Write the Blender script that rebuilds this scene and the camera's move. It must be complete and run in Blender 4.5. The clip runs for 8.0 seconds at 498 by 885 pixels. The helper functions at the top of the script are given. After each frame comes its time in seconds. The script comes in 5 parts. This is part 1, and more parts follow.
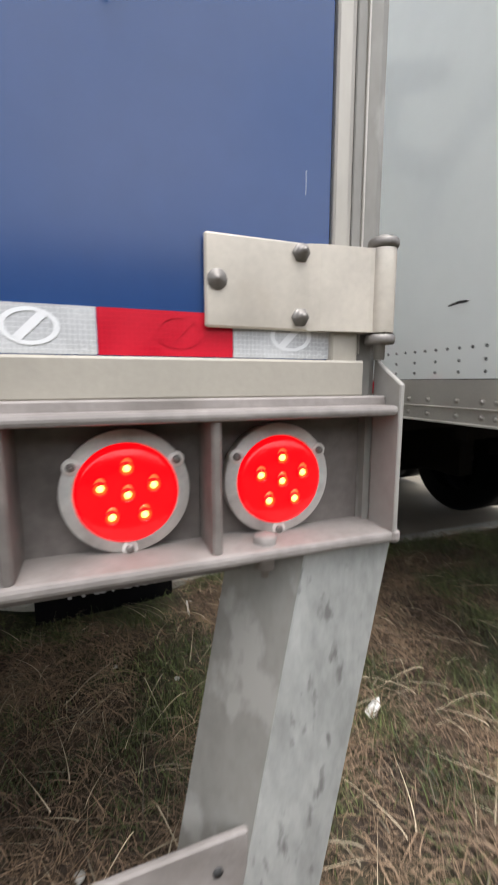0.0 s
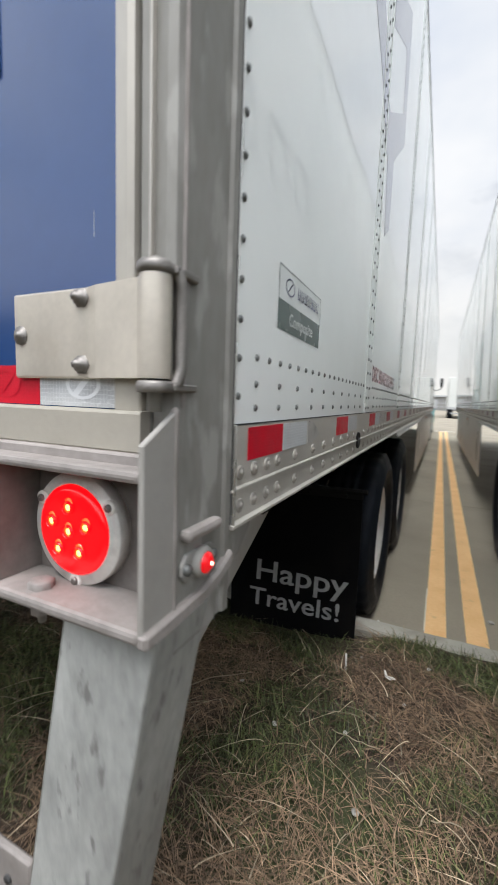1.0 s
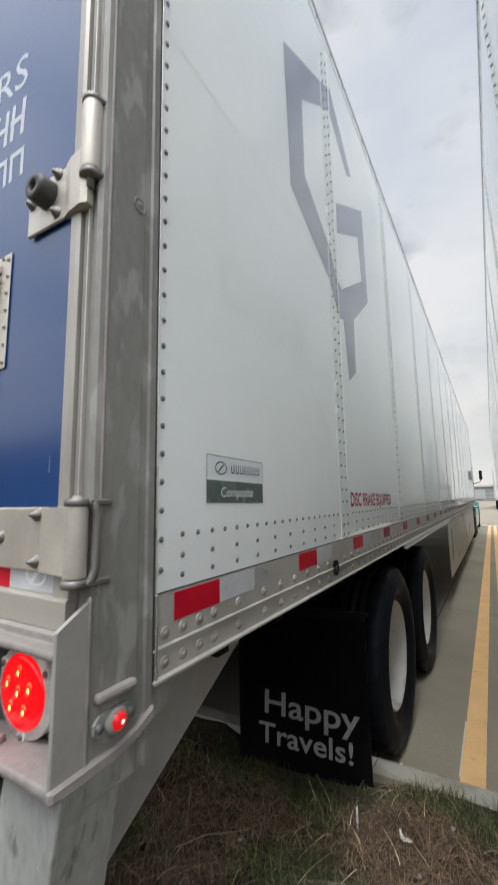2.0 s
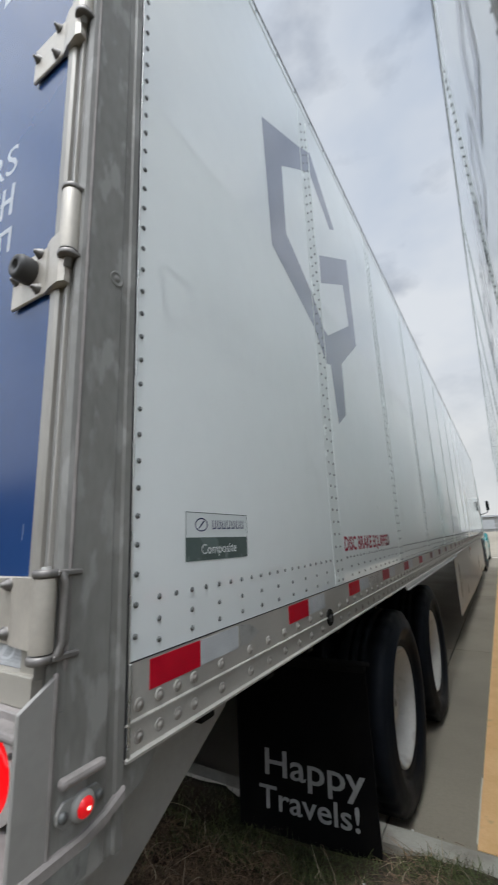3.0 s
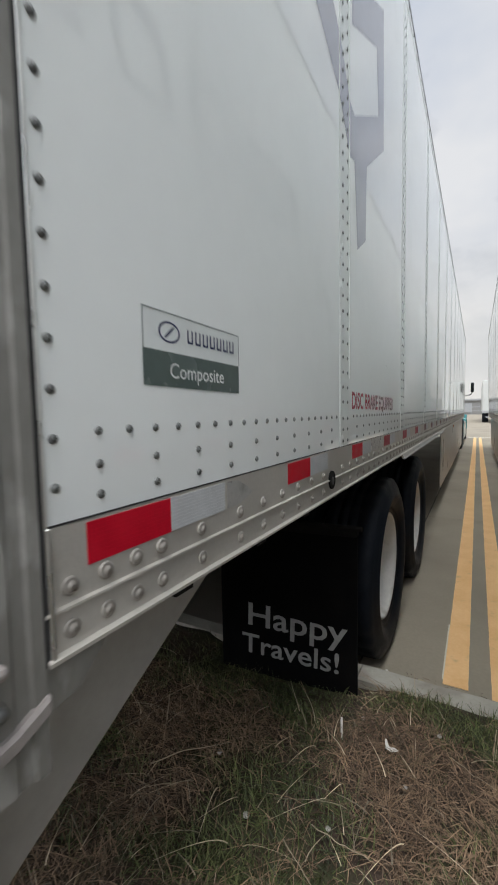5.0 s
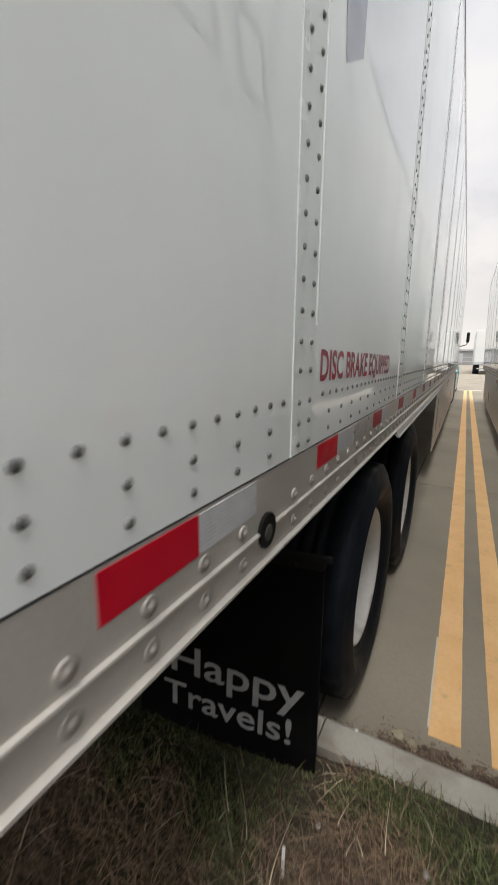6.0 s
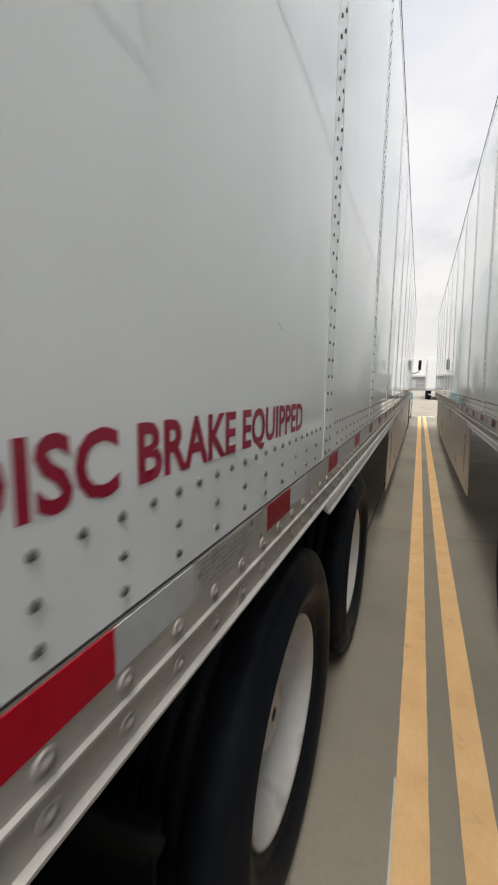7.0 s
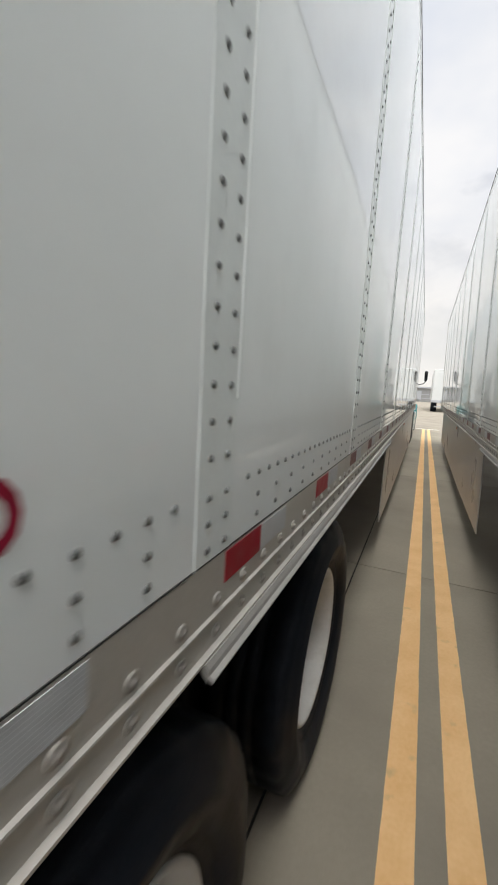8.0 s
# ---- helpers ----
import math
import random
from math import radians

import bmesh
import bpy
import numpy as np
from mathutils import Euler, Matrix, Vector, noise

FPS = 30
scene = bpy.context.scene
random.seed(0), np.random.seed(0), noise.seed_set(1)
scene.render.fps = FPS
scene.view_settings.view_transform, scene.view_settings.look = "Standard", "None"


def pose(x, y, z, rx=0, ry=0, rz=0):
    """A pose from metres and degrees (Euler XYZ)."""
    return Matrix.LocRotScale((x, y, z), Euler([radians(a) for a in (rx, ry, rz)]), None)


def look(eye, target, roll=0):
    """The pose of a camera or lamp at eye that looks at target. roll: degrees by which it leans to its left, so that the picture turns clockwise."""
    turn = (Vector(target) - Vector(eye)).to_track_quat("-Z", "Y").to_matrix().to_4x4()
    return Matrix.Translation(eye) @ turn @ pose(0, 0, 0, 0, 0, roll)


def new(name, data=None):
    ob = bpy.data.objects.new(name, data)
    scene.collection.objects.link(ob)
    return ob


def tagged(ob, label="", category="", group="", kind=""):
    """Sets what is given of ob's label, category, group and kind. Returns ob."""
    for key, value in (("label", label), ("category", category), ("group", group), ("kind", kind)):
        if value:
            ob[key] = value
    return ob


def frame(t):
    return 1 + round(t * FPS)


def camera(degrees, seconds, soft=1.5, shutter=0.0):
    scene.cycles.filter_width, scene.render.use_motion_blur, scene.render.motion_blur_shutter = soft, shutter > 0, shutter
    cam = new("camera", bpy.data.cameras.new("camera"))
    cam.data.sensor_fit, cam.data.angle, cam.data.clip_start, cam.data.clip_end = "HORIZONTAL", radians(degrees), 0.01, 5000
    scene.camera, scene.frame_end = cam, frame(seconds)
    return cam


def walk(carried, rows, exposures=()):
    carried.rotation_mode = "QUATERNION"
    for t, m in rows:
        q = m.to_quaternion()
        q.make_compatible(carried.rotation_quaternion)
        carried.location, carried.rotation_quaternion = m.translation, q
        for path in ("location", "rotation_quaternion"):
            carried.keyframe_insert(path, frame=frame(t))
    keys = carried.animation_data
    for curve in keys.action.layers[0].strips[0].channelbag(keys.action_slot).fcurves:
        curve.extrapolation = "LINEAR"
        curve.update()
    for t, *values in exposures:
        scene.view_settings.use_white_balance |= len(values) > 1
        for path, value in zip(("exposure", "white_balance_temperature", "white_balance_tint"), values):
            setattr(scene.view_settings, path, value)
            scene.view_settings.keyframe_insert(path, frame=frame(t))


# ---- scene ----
cam = camera(62.94, 8.0, soft=1.8, shutter=0.35)
PATH = [
    (0, (-0.3599, -0.5118, 1.2531), (0.3162, 1.3473, 0.9586), -0.08),
    (0.2, (-0.2523, -0.4895, 1.2614), (0.2000, 1.4448, 1.0292), 0.76),
    (0.4, (-0.1196, -0.4443, 1.2517), (-0.0387, 1.5415, 1.0279), 2.19),
    (0.5, (-0.0532, -0.4246, 1.2763), (-0.1539, 1.5597, 1.0475), 2.61),
    (0.6, (-0.0070, -0.4022, 1.2907), (-0.2281, 1.5788, 1.1273), 2.39),
    (0.8, (0.1176, -0.3904, 1.3035), (-0.4746, 1.5105, 1.1145), 2.16),
    (1, (0.2632, -0.3976, 1.2983), (-0.5787, 1.4042, 1.0866), 1.93),
    (1.2, (0.3676, -0.4062, 1.3468), (-0.6268, 1.3208, 1.1780), 0.81),
    (1.5, (0.4438, -0.4307, 1.3726), (-0.6176, 1.2640, 1.3350), 0.18),
    (1.7, (0.4804, -0.4529, 1.3926), (-0.5725, 1.2446, 1.4921), -0.18),
    (2.8, (0.6085, -0.4582, 1.4729), (-0.3170, 1.2487, 1.9522), -2.72),
    (3, (0.5917, -0.4422, 1.4712), (-0.4075, 1.2322, 1.9161), -2.34),
    (3.5, (0.5416, -0.4772, 1.4824), (-0.6174, 1.0830, 1.9544), -0.90),
    (4, (0.5632, -0.4965, 1.4853), (-0.5891, 1.0702, 1.9520), -1.09),
    (4.5, (0.5246, -0.3919, 1.4258), (-0.5412, 1.2936, 1.5779), -1.97),
    (4.7, (0.4735, -0.3030, 1.3871), (-0.5509, 1.4147, 1.4018), -1.65),
    (5.8, (0.2727, 0.3669, 1.3751), (-0.6442, 2.1021, 0.9899), 0.31),
    (6, (0.2567, 0.5261, 1.4332), (-0.6509, 2.2607, 1.0239), 0.51),
    (6.2, (0.2303, 0.6492, 1.4391), (-0.6493, 2.3980, 1.0291), 1.15),
    (6.5, (0.2318, 0.8909, 1.4675), (-0.5073, 2.7029, 1.0546), 2.21),
    (6.8, (0.2474, 1.0598, 1.4889), (-0.4771, 2.8905, 1.1369), 1.60),
    (7, (0.2574, 1.1871, 1.4898), (-0.5001, 3.0153, 1.2006), 0.66),
    (7.5, (0.2876, 1.5063, 1.5227), (-0.5476, 3.3057, 1.2688), 1.01),
    (8, (0.2598, 1.9415, 1.5114), (-0.5118, 3.7664, 1.2387), 3.21),
]
EXPOSURES = [(0, 0.27, 6450, 12), (0.5, 0.25, 6500, 11), (1.0, 0.24, 6300, 10), (1.7, 0.09, 6400, 10), (2.8, -0.14, 6050, 9), (4.0, -0.12, 6100, 9), (4.7, -0.13, 6200, 9), (5.1, -0.02, 6350, 11), (6.0, 0.18, 6600, 13), (8.0, 0.22, 6480, 11)]
walk(cam, [(t, look(eye, target, roll)) for t, eye, target, roll in PATH], EXPOSURES)

# ---- light ----
SUN_ELEVATION, SUN_TURN = radians(70), radians(172)
world = bpy.data.worlds.new("sky")
scene.world = world
world.use_nodes = True
wn, wl = world.node_tree.nodes, world.node_tree.links
wn.clear()
w_out, w_bg, w_sky = wn.new("ShaderNodeOutputWorld"), wn.new("ShaderNodeBackground"), wn.new("ShaderNodeTexSky")
w_sky.sky_type, w_sky.sun_disc = "NISHITA", False
w_sky.sun_elevation, w_sky.sun_rotation = SUN_ELEVATION, SUN_TURN
w_pos, w_map = wn.new("ShaderNodeTexCoord"), wn.new("ShaderNodeMapping")
w_map.inputs["Scale"].default_value = (1.0, 1.0, 1.7)
w_big, w_small = wn.new("ShaderNodeTexNoise"), wn.new("ShaderNodeTexNoise")
w_big.inputs["Scale"].default_value, w_big.inputs["Detail"].default_value = 1.9, 5.0
w_small.inputs["Scale"].default_value, w_small.inputs["Detail"].default_value = 5.5, 5.0
w_ramp, w_cover = wn.new("ShaderNodeValToRGB"), wn.new("ShaderNodeValToRGB")
w_ramp.color_ramp.elements[0].position, w_ramp.color_ramp.elements[0].color = 0.34, (8.8, 9.7, 11.2, 1)
w_ramp.color_ramp.elements[1].position, w_ramp.color_ramp.elements[1].color = 0.62, (13.0, 13.0, 13.0, 1)
w_cover.color_ramp.elements[0].position, w_cover.color_ramp.elements[0].color = 0.26, (0.55, 0.55, 0.55, 1)
w_cover.color_ramp.elements[1].position, w_cover.color_ramp.elements[1].color = 0.48, (1, 1, 1, 1)
w_mix = wn.new("ShaderNodeMix")
w_mix.data_type = "RGBA"
wl.new(w_pos.outputs["Generated"], w_map.inputs["Vector"])
wl.new(w_map.outputs["Vector"], w_big.inputs["Vector"])
wl.new(w_map.outputs["Vector"], w_small.inputs["Vector"])
wl.new(w_big.outputs["Fac"], w_ramp.inputs["Fac"])
wl.new(w_small.outputs["Fac"], w_cover.inputs["Fac"])
wl.new(w_cover.outputs["Color"], w_mix.inputs["Factor"])
wl.new(w_sky.outputs["Color"], w_mix.inputs["A"])
wl.new(w_ramp.outputs["Color"], w_mix.inputs["B"])
# hazy and cream-coloured near the horizon
w_haze, w_veil, w_up = wn.new("ShaderNodeMix"), wn.new("ShaderNodeMapRange"), wn.new("ShaderNodeSeparateXYZ")
w_haze.data_type = "RGBA"
w_haze.inputs["B"].default_value = (13.2, 12.7, 11.6, 1)
w_veil.inputs["From Min"].default_value, w_veil.inputs["From Max"].default_value = 0.0, 0.42
w_veil.inputs["To Min"].default_value, w_veil.inputs["To Max"].default_value = 0.85, 0.0
wl.new(w_pos.outputs["Generated"], w_up.inputs["Vector"])
wl.new(w_up.outputs["Z"], w_veil.inputs["Value"])
wl.new(w_veil.outputs["Result"], w_haze.inputs["Factor"])
wl.new(w_mix.outputs["Result"], w_haze.inputs["A"])
wl.new(w_haze.outputs["Result"], w_bg.inputs["Color"])
# the cloud is thinner and brighter on the sun's side
w_dot, w_grad = wn.new("ShaderNodeVectorMath"), wn.new("ShaderNodeMapRange")
w_dot.operation = "DOT_PRODUCT"
w_dot.inputs[1].default_value = (0.0, -0.82, 0.57)
wl.new(w_pos.outputs["Generated"], w_dot.inputs[0])
wl.new(w_dot.outputs["Value"], w_grad.inputs["Value"])
w_grad.interpolation_type = "SMOOTHSTEP"
w_grad.inputs["From Min"].default_value, w_grad.inputs["From Max"].default_value = 0.25, 1.0
w_grad.inputs["To Min"].default_value, w_grad.inputs["To Max"].default_value = 0.0, 0.112
# and paler towards the horizon than overhead
w_sep, w_low, w_sum = wn.new("ShaderNodeSeparateXYZ"), wn.new("ShaderNodeMapRange"), wn.new("ShaderNodeMath")
wl.new(w_pos.outputs["Generated"], w_sep.inputs["Vector"])
wl.new(w_sep.outputs["Z"], w_low.inputs["Value"])
w_low.inputs["From Min"].default_value, w_low.inputs["From Max"].default_value = 0.0, 0.90
w_low.inputs["To Min"].default_value, w_low.inputs["To Max"].default_value = 0.064, 0.062
w_sum.operation = "ADD"
wl.new(w_grad.outputs["Result"], w_sum.inputs[0])
wl.new(w_low.outputs["Result"], w_sum.inputs[1])
wl.new(w_sum.outputs["Value"], w_bg.inputs["Strength"])
wl.new(w_bg.outputs["Background"], w_out.inputs["Surface"])

sun = new("sun", bpy.data.lights.new("sun", "SUN"))
sun.data.energy, sun.data.angle, sun.data.color = 2.9, radians(30), (1.0, 0.97, 0.93)
sun.matrix_world = look((1.5, -11.0, 30.0), (0, 0, 0))


# ---- materials ----
def mat(name, color, rough=0.5, metal=0.0, vary=0.12, scale=6.0, fine=90.0, bump=0.0, bump_scale=60.0, tint=None,
        rough_vary=0.1, random_by=None, ior=1.5, wave=0.0, wave_scale=1.2, stain=None, stain_at=(0.55, 0.75), stain_scale=3.0, squash=None):
    """A surface with a base colour that varies at two scales, a grain of relief, and worn or stained patches of a second colour."""
    m = bpy.data.materials.new(name)
    m.use_nodes = True
    n, l = m.node_tree.nodes, m.node_tree.links
    b = n["Principled BSDF"]
    b.inputs["Metallic"].default_value, b.inputs["IOR"].default_value = metal, ior
    co = n.new("ShaderNodeTexCoord")
    place = co.outputs["Object"]
    if squash:
        mp = n.new("ShaderNodeMapping")
        mp.inputs["Scale"].default_value = squash
        l.new(place, mp.inputs["Vector"])
        place = mp.outputs["Vector"]

    def noise_at(s, detail=4.0):
        t = n.new("ShaderNodeTexNoise")
        t.inputs["Scale"].default_value, t.inputs["Detail"].default_value = s, detail
        l.new(place, t.inputs["Vector"])
        return t

    big, small = noise_at(scale), noise_at(fine, 3.0)
    mul = n.new("ShaderNodeMath")
    mul.operation = "MULTIPLY_ADD"
    mul.inputs[1].default_value = 0.45
    l.new(small.outputs["Fac"], mul.inputs[0])
    l.new(big.outputs["Fac"], mul.inputs[2])
    span = n.new("ShaderNodeMapRange")
    span.inputs["From Min"].default_value, span.inputs["From Max"].default_value = 0.45, 1.0
    l.new(mul.outputs[0], span.inputs["Value"])
    mix = n.new("ShaderNodeMix")
    mix.data_type = "RGBA"
    dark = [c * (1 - vary) for c in color]
    light = list(tint) if tint else [min(1, c * (1 + vary)) for c in color]
    mix.inputs["A"].default_value, mix.inputs["B"].default_value = (*dark, 1), (*light, 1)
    l.new(span.outputs["Result"], mix.inputs["Factor"])
    out = mix.outputs["Result"]
    if stain:
        spot = noise_at(stain_scale, 6.0)
        ramp = n.new("ShaderNodeMapRange")
        ramp.inputs["From Min"].default_value, ramp.inputs["From Max"].default_value = stain_at
        l.new(spot.outputs["Fac"], ramp.inputs["Value"])
        mix2 = n.new("ShaderNodeMix")
        mix2.data_type = "RGBA"
        mix2.inputs["B"].default_value = (*stain, 1)
        l.new(ramp.outputs["Result"], mix2.inputs["Factor"])
        l.new(out, mix2.inputs["A"])
        out = mix2.outputs["Result"]
    if random_by:
        src = n.new("ShaderNodeObjectInfo" if random_by == "object" else "ShaderNodeNewGeometry")
        val = src.outputs["Random"] if random_by == "object" else src.outputs["Random Per Island"]
        amp = n.new("ShaderNodeMapRange")
        amp.inputs["To Min"].default_value, amp.inputs["To Max"].default_value = (0.88, 1.1) if random_by == "object" else (0.3, 1.6)
        l.new(val, amp.inputs["Value"])
        mix3 = n.new("ShaderNodeMix")
        mix3.data_type, mix3.blend_type = "RGBA", "MULTIPLY"
        mix3.inputs["Factor"].default_value = 1.0
        l.new(out, mix3.inputs["A"])
        l.new(amp.outputs["Result"], mix3.inputs["B"])
        out = mix3.outputs["Result"]
    l.new(out, b.inputs["Base Color"])
    rr = n.new("ShaderNodeMapRange")
    rr.inputs["From Min"].default_value, rr.inputs["From Max"].default_value = 0.3, 0.7
    rr.inputs["To Min"].default_value, rr.inputs["To Max"].default_value = max(0.02, rough - rough_vary), min(1, rough + rough_vary)
    l.new(big.outputs["Fac"], rr.inputs["Value"])
    l.new(rr.outputs["Result"], b.inputs["Roughness"])
    normal = None
    if wave:
        wv = noise_at(wave_scale, 1.5)
        bp = n.new("ShaderNodeBump")
        bp.inputs["Strength"].default_value, bp.inputs["Distance"].default_value = 1.0, wave
        l.new(wv.outputs["Fac"], bp.inputs["Height"])
        normal = bp
    if bump:
        gr = noise_at(bump_scale, 5.0)
        bp = n.new("ShaderNodeBump")
        bp.inputs["Strength"].default_value, bp.inputs["Distance"].default_value = 1.0, bump
        l.new(gr.outputs["Fac"], bp.inputs["Height"])
        if normal:
            l.new(normal.outputs["Normal"], bp.inputs["Normal"])
        normal = bp
    if normal:
        l.new(normal.outputs["Normal"], b.inputs["Normal"])
    return m


def glow(name, color, emit, strength, rough=0.15):
    m = mat(name, color, rough, vary=0.1, scale=40)
    b = m.node_tree.nodes["Principled BSDF"]
    b.inputs["Emission Color"].default_value, b.inputs["Emission Strength"].default_value = (*emit, 1), strength
    return m


def tape_mat(name, color, light):
    """Retroreflective sheeting: a fine honeycomb under a clear skin."""
    m = mat(name, color, 0.42, vary=0.15, scale=25, fine=300, ior=1.35)
    n, l = m.node_tree.nodes, m.node_tree.links
    b = n["Principled BSDF"]
    vo, co = n.new("ShaderNodeTexVoronoi"), n.new("ShaderNodeTexCoord")
    vo.feature = "DISTANCE_TO_EDGE"
    vo.inputs["Scale"].default_value, vo.inputs["Randomness"].default_value = 190, 0.15
    l.new(co.outputs["Object"], vo.inputs["Vector"])
    rg = n.new("ShaderNodeMapRange")
    rg.inputs["From Max"].default_value = 0.08
    l.new(vo.outputs["Distance"], rg.inputs["Value"])
    mx = n.new("ShaderNodeMix")
    mx.data_type = "RGBA"
    mx.inputs["A"].default_value = (*light, 1)
    old = b.inputs["Base Color"].links[0].from_socket
    l.new(rg.outputs["Result"], mx.inputs["Factor"])
    l.new(old, mx.inputs["B"])
    l.new(mx.outputs["Result"], b.inputs["Base Color"])
    return m


WHITE = mat("white_gloss_paint", (0.89, 0.915, 0.90), 0.03, ior=2.1, vary=0.03, scale=1.1, fine=14, rough_vary=0.015, wave=0.0022, wave_scale=1.3,
            stain=(0.66, 0.68, 0.65), stain_at=(0.62, 0.95), stain_scale=1.7)
STRIP = mat("white_strip_paint", (0.78, 0.81, 0.79), 0.2, vary=0.05, scale=8, fine=80)
ALU = mat("mill_aluminium", (0.49, 0.465, 0.42), 0.42, 0.3, vary=0.10, scale=5, fine=120, bump=0.0004, bump_scale=180,
          stain=(0.42, 0.395, 0.355), stain_at=(0.5, 0.8), stain_scale=4)
ALU_BRIGHT = mat("bright_aluminium", (0.72, 0.71, 0.68), 0.3, 0.85, vary=0.10, scale=9, fine=140, bump=0.0003, bump_scale=200)
CREAM = mat("weathered_sill_aluminium", (0.39, 0.363, 0.31), 0.55, 0.2, vary=0.09, scale=7, fine=60, bump=0.0003, bump_scale=120,
            stain=(0.42, 0.39, 0.33), stain_at=(0.55, 0.85), stain_scale=9)
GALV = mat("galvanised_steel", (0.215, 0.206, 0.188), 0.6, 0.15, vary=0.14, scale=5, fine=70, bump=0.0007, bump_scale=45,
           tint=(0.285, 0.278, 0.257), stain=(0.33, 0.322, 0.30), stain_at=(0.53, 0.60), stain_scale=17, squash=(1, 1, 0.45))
GALV_LIGHT = mat("dusty_galvanised_steel", (0.275, 0.25, 0.235), 0.68, 0.1, vary=0.25, scale=12, fine=80, bump=0.0015, bump_scale=50,
                 stain=(0.19, 0.17, 0.155), stain_at=(0.52, 0.75), stain_scale=10)
LAMPBOX = mat("taupe_lamp_box_steel", (0.150, 0.131, 0.118), 0.68, 0.1, vary=0.25, scale=6, fine=70, bump=0.0012, bump_scale=45,
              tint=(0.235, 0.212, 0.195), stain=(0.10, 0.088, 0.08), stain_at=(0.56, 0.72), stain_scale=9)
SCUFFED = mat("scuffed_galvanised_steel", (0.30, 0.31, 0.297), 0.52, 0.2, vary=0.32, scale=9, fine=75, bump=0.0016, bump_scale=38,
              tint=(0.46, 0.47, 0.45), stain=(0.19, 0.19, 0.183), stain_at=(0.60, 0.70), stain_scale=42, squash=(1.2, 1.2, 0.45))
# The upright stain streaks stand in for dark reflections along the bar.
EDGE = mat("polished_door_edge_aluminium", (0.37, 0.348, 0.308), 0.40, 0.35, vary=0.10, scale=5, fine=90, bump=0.0002, bump_scale=120,
           stain=(0.29, 0.268, 0.235), stain_at=(0.52, 0.75), stain_scale=9, squash=(1, 1, 0.3))
PLATE = mat("plain_galvanised_plate", (0.335, 0.322, 0.298), 0.55, 0.15, vary=0.12, scale=4, fine=60, bump=0.0006, bump_scale=60,
            stain=(0.27, 0.26, 0.24), stain_at=(0.5, 0.8), stain_scale=6)
HINGE = mat("hinge_steel", (0.55, 0.505, 0.435), 0.42, 0.4, vary=0.12, scale=12, fine=110, bump=0.00012, bump_scale=150,
            stain=(0.45, 0.40, 0.33), stain_at=(0.58, 0.85), stain_scale=16)
BOLT = mat("dull_bolt_steel", (0.24, 0.225, 0.21), 0.5, 0.7, vary=0.2, scale=60, fine=300, bump=0.0004, bump_scale=300)
RIVET = mat("rivet_aluminium", (0.15, 0.155, 0.15), 0.5, 0.4, vary=0.15, scale=60, fine=300, random_by="object")
RIVET_DULL = mat("rail_rivet_steel", (0.36, 0.335, 0.30), 0.55, 0.25, vary=0.15, scale=60, fine=300, random_by="object")
DARK = mat("dark_sealant_and_shaded_gap", (0.03, 0.03, 0.03), 0.7, vary=0.2, scale=30)
RUBBER = mat("tyre_rubber", (0.011, 0.0135, 0.018), 0.5, vary=0.25, scale=7, fine=60, bump=0.0008, bump_scale=120,
             ior=1.4, stain=(0.015, 0.015, 0.016), stain_at=(0.55, 0.9), stain_scale=5)
GASKET = mat("rubber_seal", (0.06, 0.058, 0.056), 0.6, vary=0.2, scale=20)
FLAPM = mat("black_flap_rubber", (0.0045, 0.0045, 0.005), 0.65, vary=0.25, scale=5, fine=60, bump=0.0006, bump_scale=80,
            ior=1.3, stain=(0.016, 0.014, 0.012), stain_at=(0.5, 0.9), stain_scale=3)
UNDER = mat("near_black_steel", (0.010, 0.0095, 0.009), 0.85, vary=0.3, scale=8, fine=70, bump=0.001, bump_scale=60)
RIM = mat("white_wheel_paint", (0.66, 0.65, 0.62), 0.38, vary=0.1, scale=9, fine=60,
          stain=(0.34, 0.31, 0.27), stain_at=(0.56, 0.8), stain_scale=9)
BLUE = mat("blue_gloss_paint", (0.017, 0.054, 0.172), 0.19, ior=1.52, vary=0.08, scale=2.5, fine=30, rough_vary=0.03, wave=0.002, wave_scale=1.6)
VINYL_BLUE = mat("grey_blue_vinyl", (0.27, 0.285, 0.35), 0.06, ior=2.1, vary=0.05, scale=3, fine=30, wave=0.003, wave_scale=1.3)
VINYL_GLARE = mat("glare_paled_grey_vinyl", (0.32, 0.33, 0.37), 0.14, vary=0.08, scale=3, fine=30, wave=0.002, wave_scale=1.3)
VINYL_WHITE = mat("white_vinyl", (0.74, 0.75, 0.76), 0.25, vary=0.05, scale=8, fine=60)
VINYL_DOOR = mat("reflection_greyed_white_vinyl", (0.50, 0.53, 0.57), 0.2, vary=0.08, scale=8, fine=60)
VINYL_RED = mat("dark_red_vinyl", (0.33, 0.018, 0.045), 0.2, vary=0.12, scale=9, fine=70)
BADGE_WHITE = mat("badge_white_vinyl", (0.72, 0.75, 0.74), 0.2, vary=0.04, scale=12)
BADGE_GREEN = mat("badge_slate_green_vinyl", (0.085, 0.115, 0.105), 0.25, vary=0.1, scale=14)
BADGE_INK = mat("badge_navy_ink", (0.03, 0.035, 0.10), 0.3, vary=0.1, scale=20)
FLAP_INK = mat("flap_white_print", (0.33, 0.33, 0.32), 0.6, vary=0.2, scale=12, fine=80)
TAPE_RED = tape_mat("red_reflective_tape", (0.50, 0.004, 0.020), (0.56, 0.010, 0.03))
TAPE_DULL = tape_mat("dull_red_reflective_tape", (0.29, 0.008, 0.022), (0.33, 0.016, 0.032))
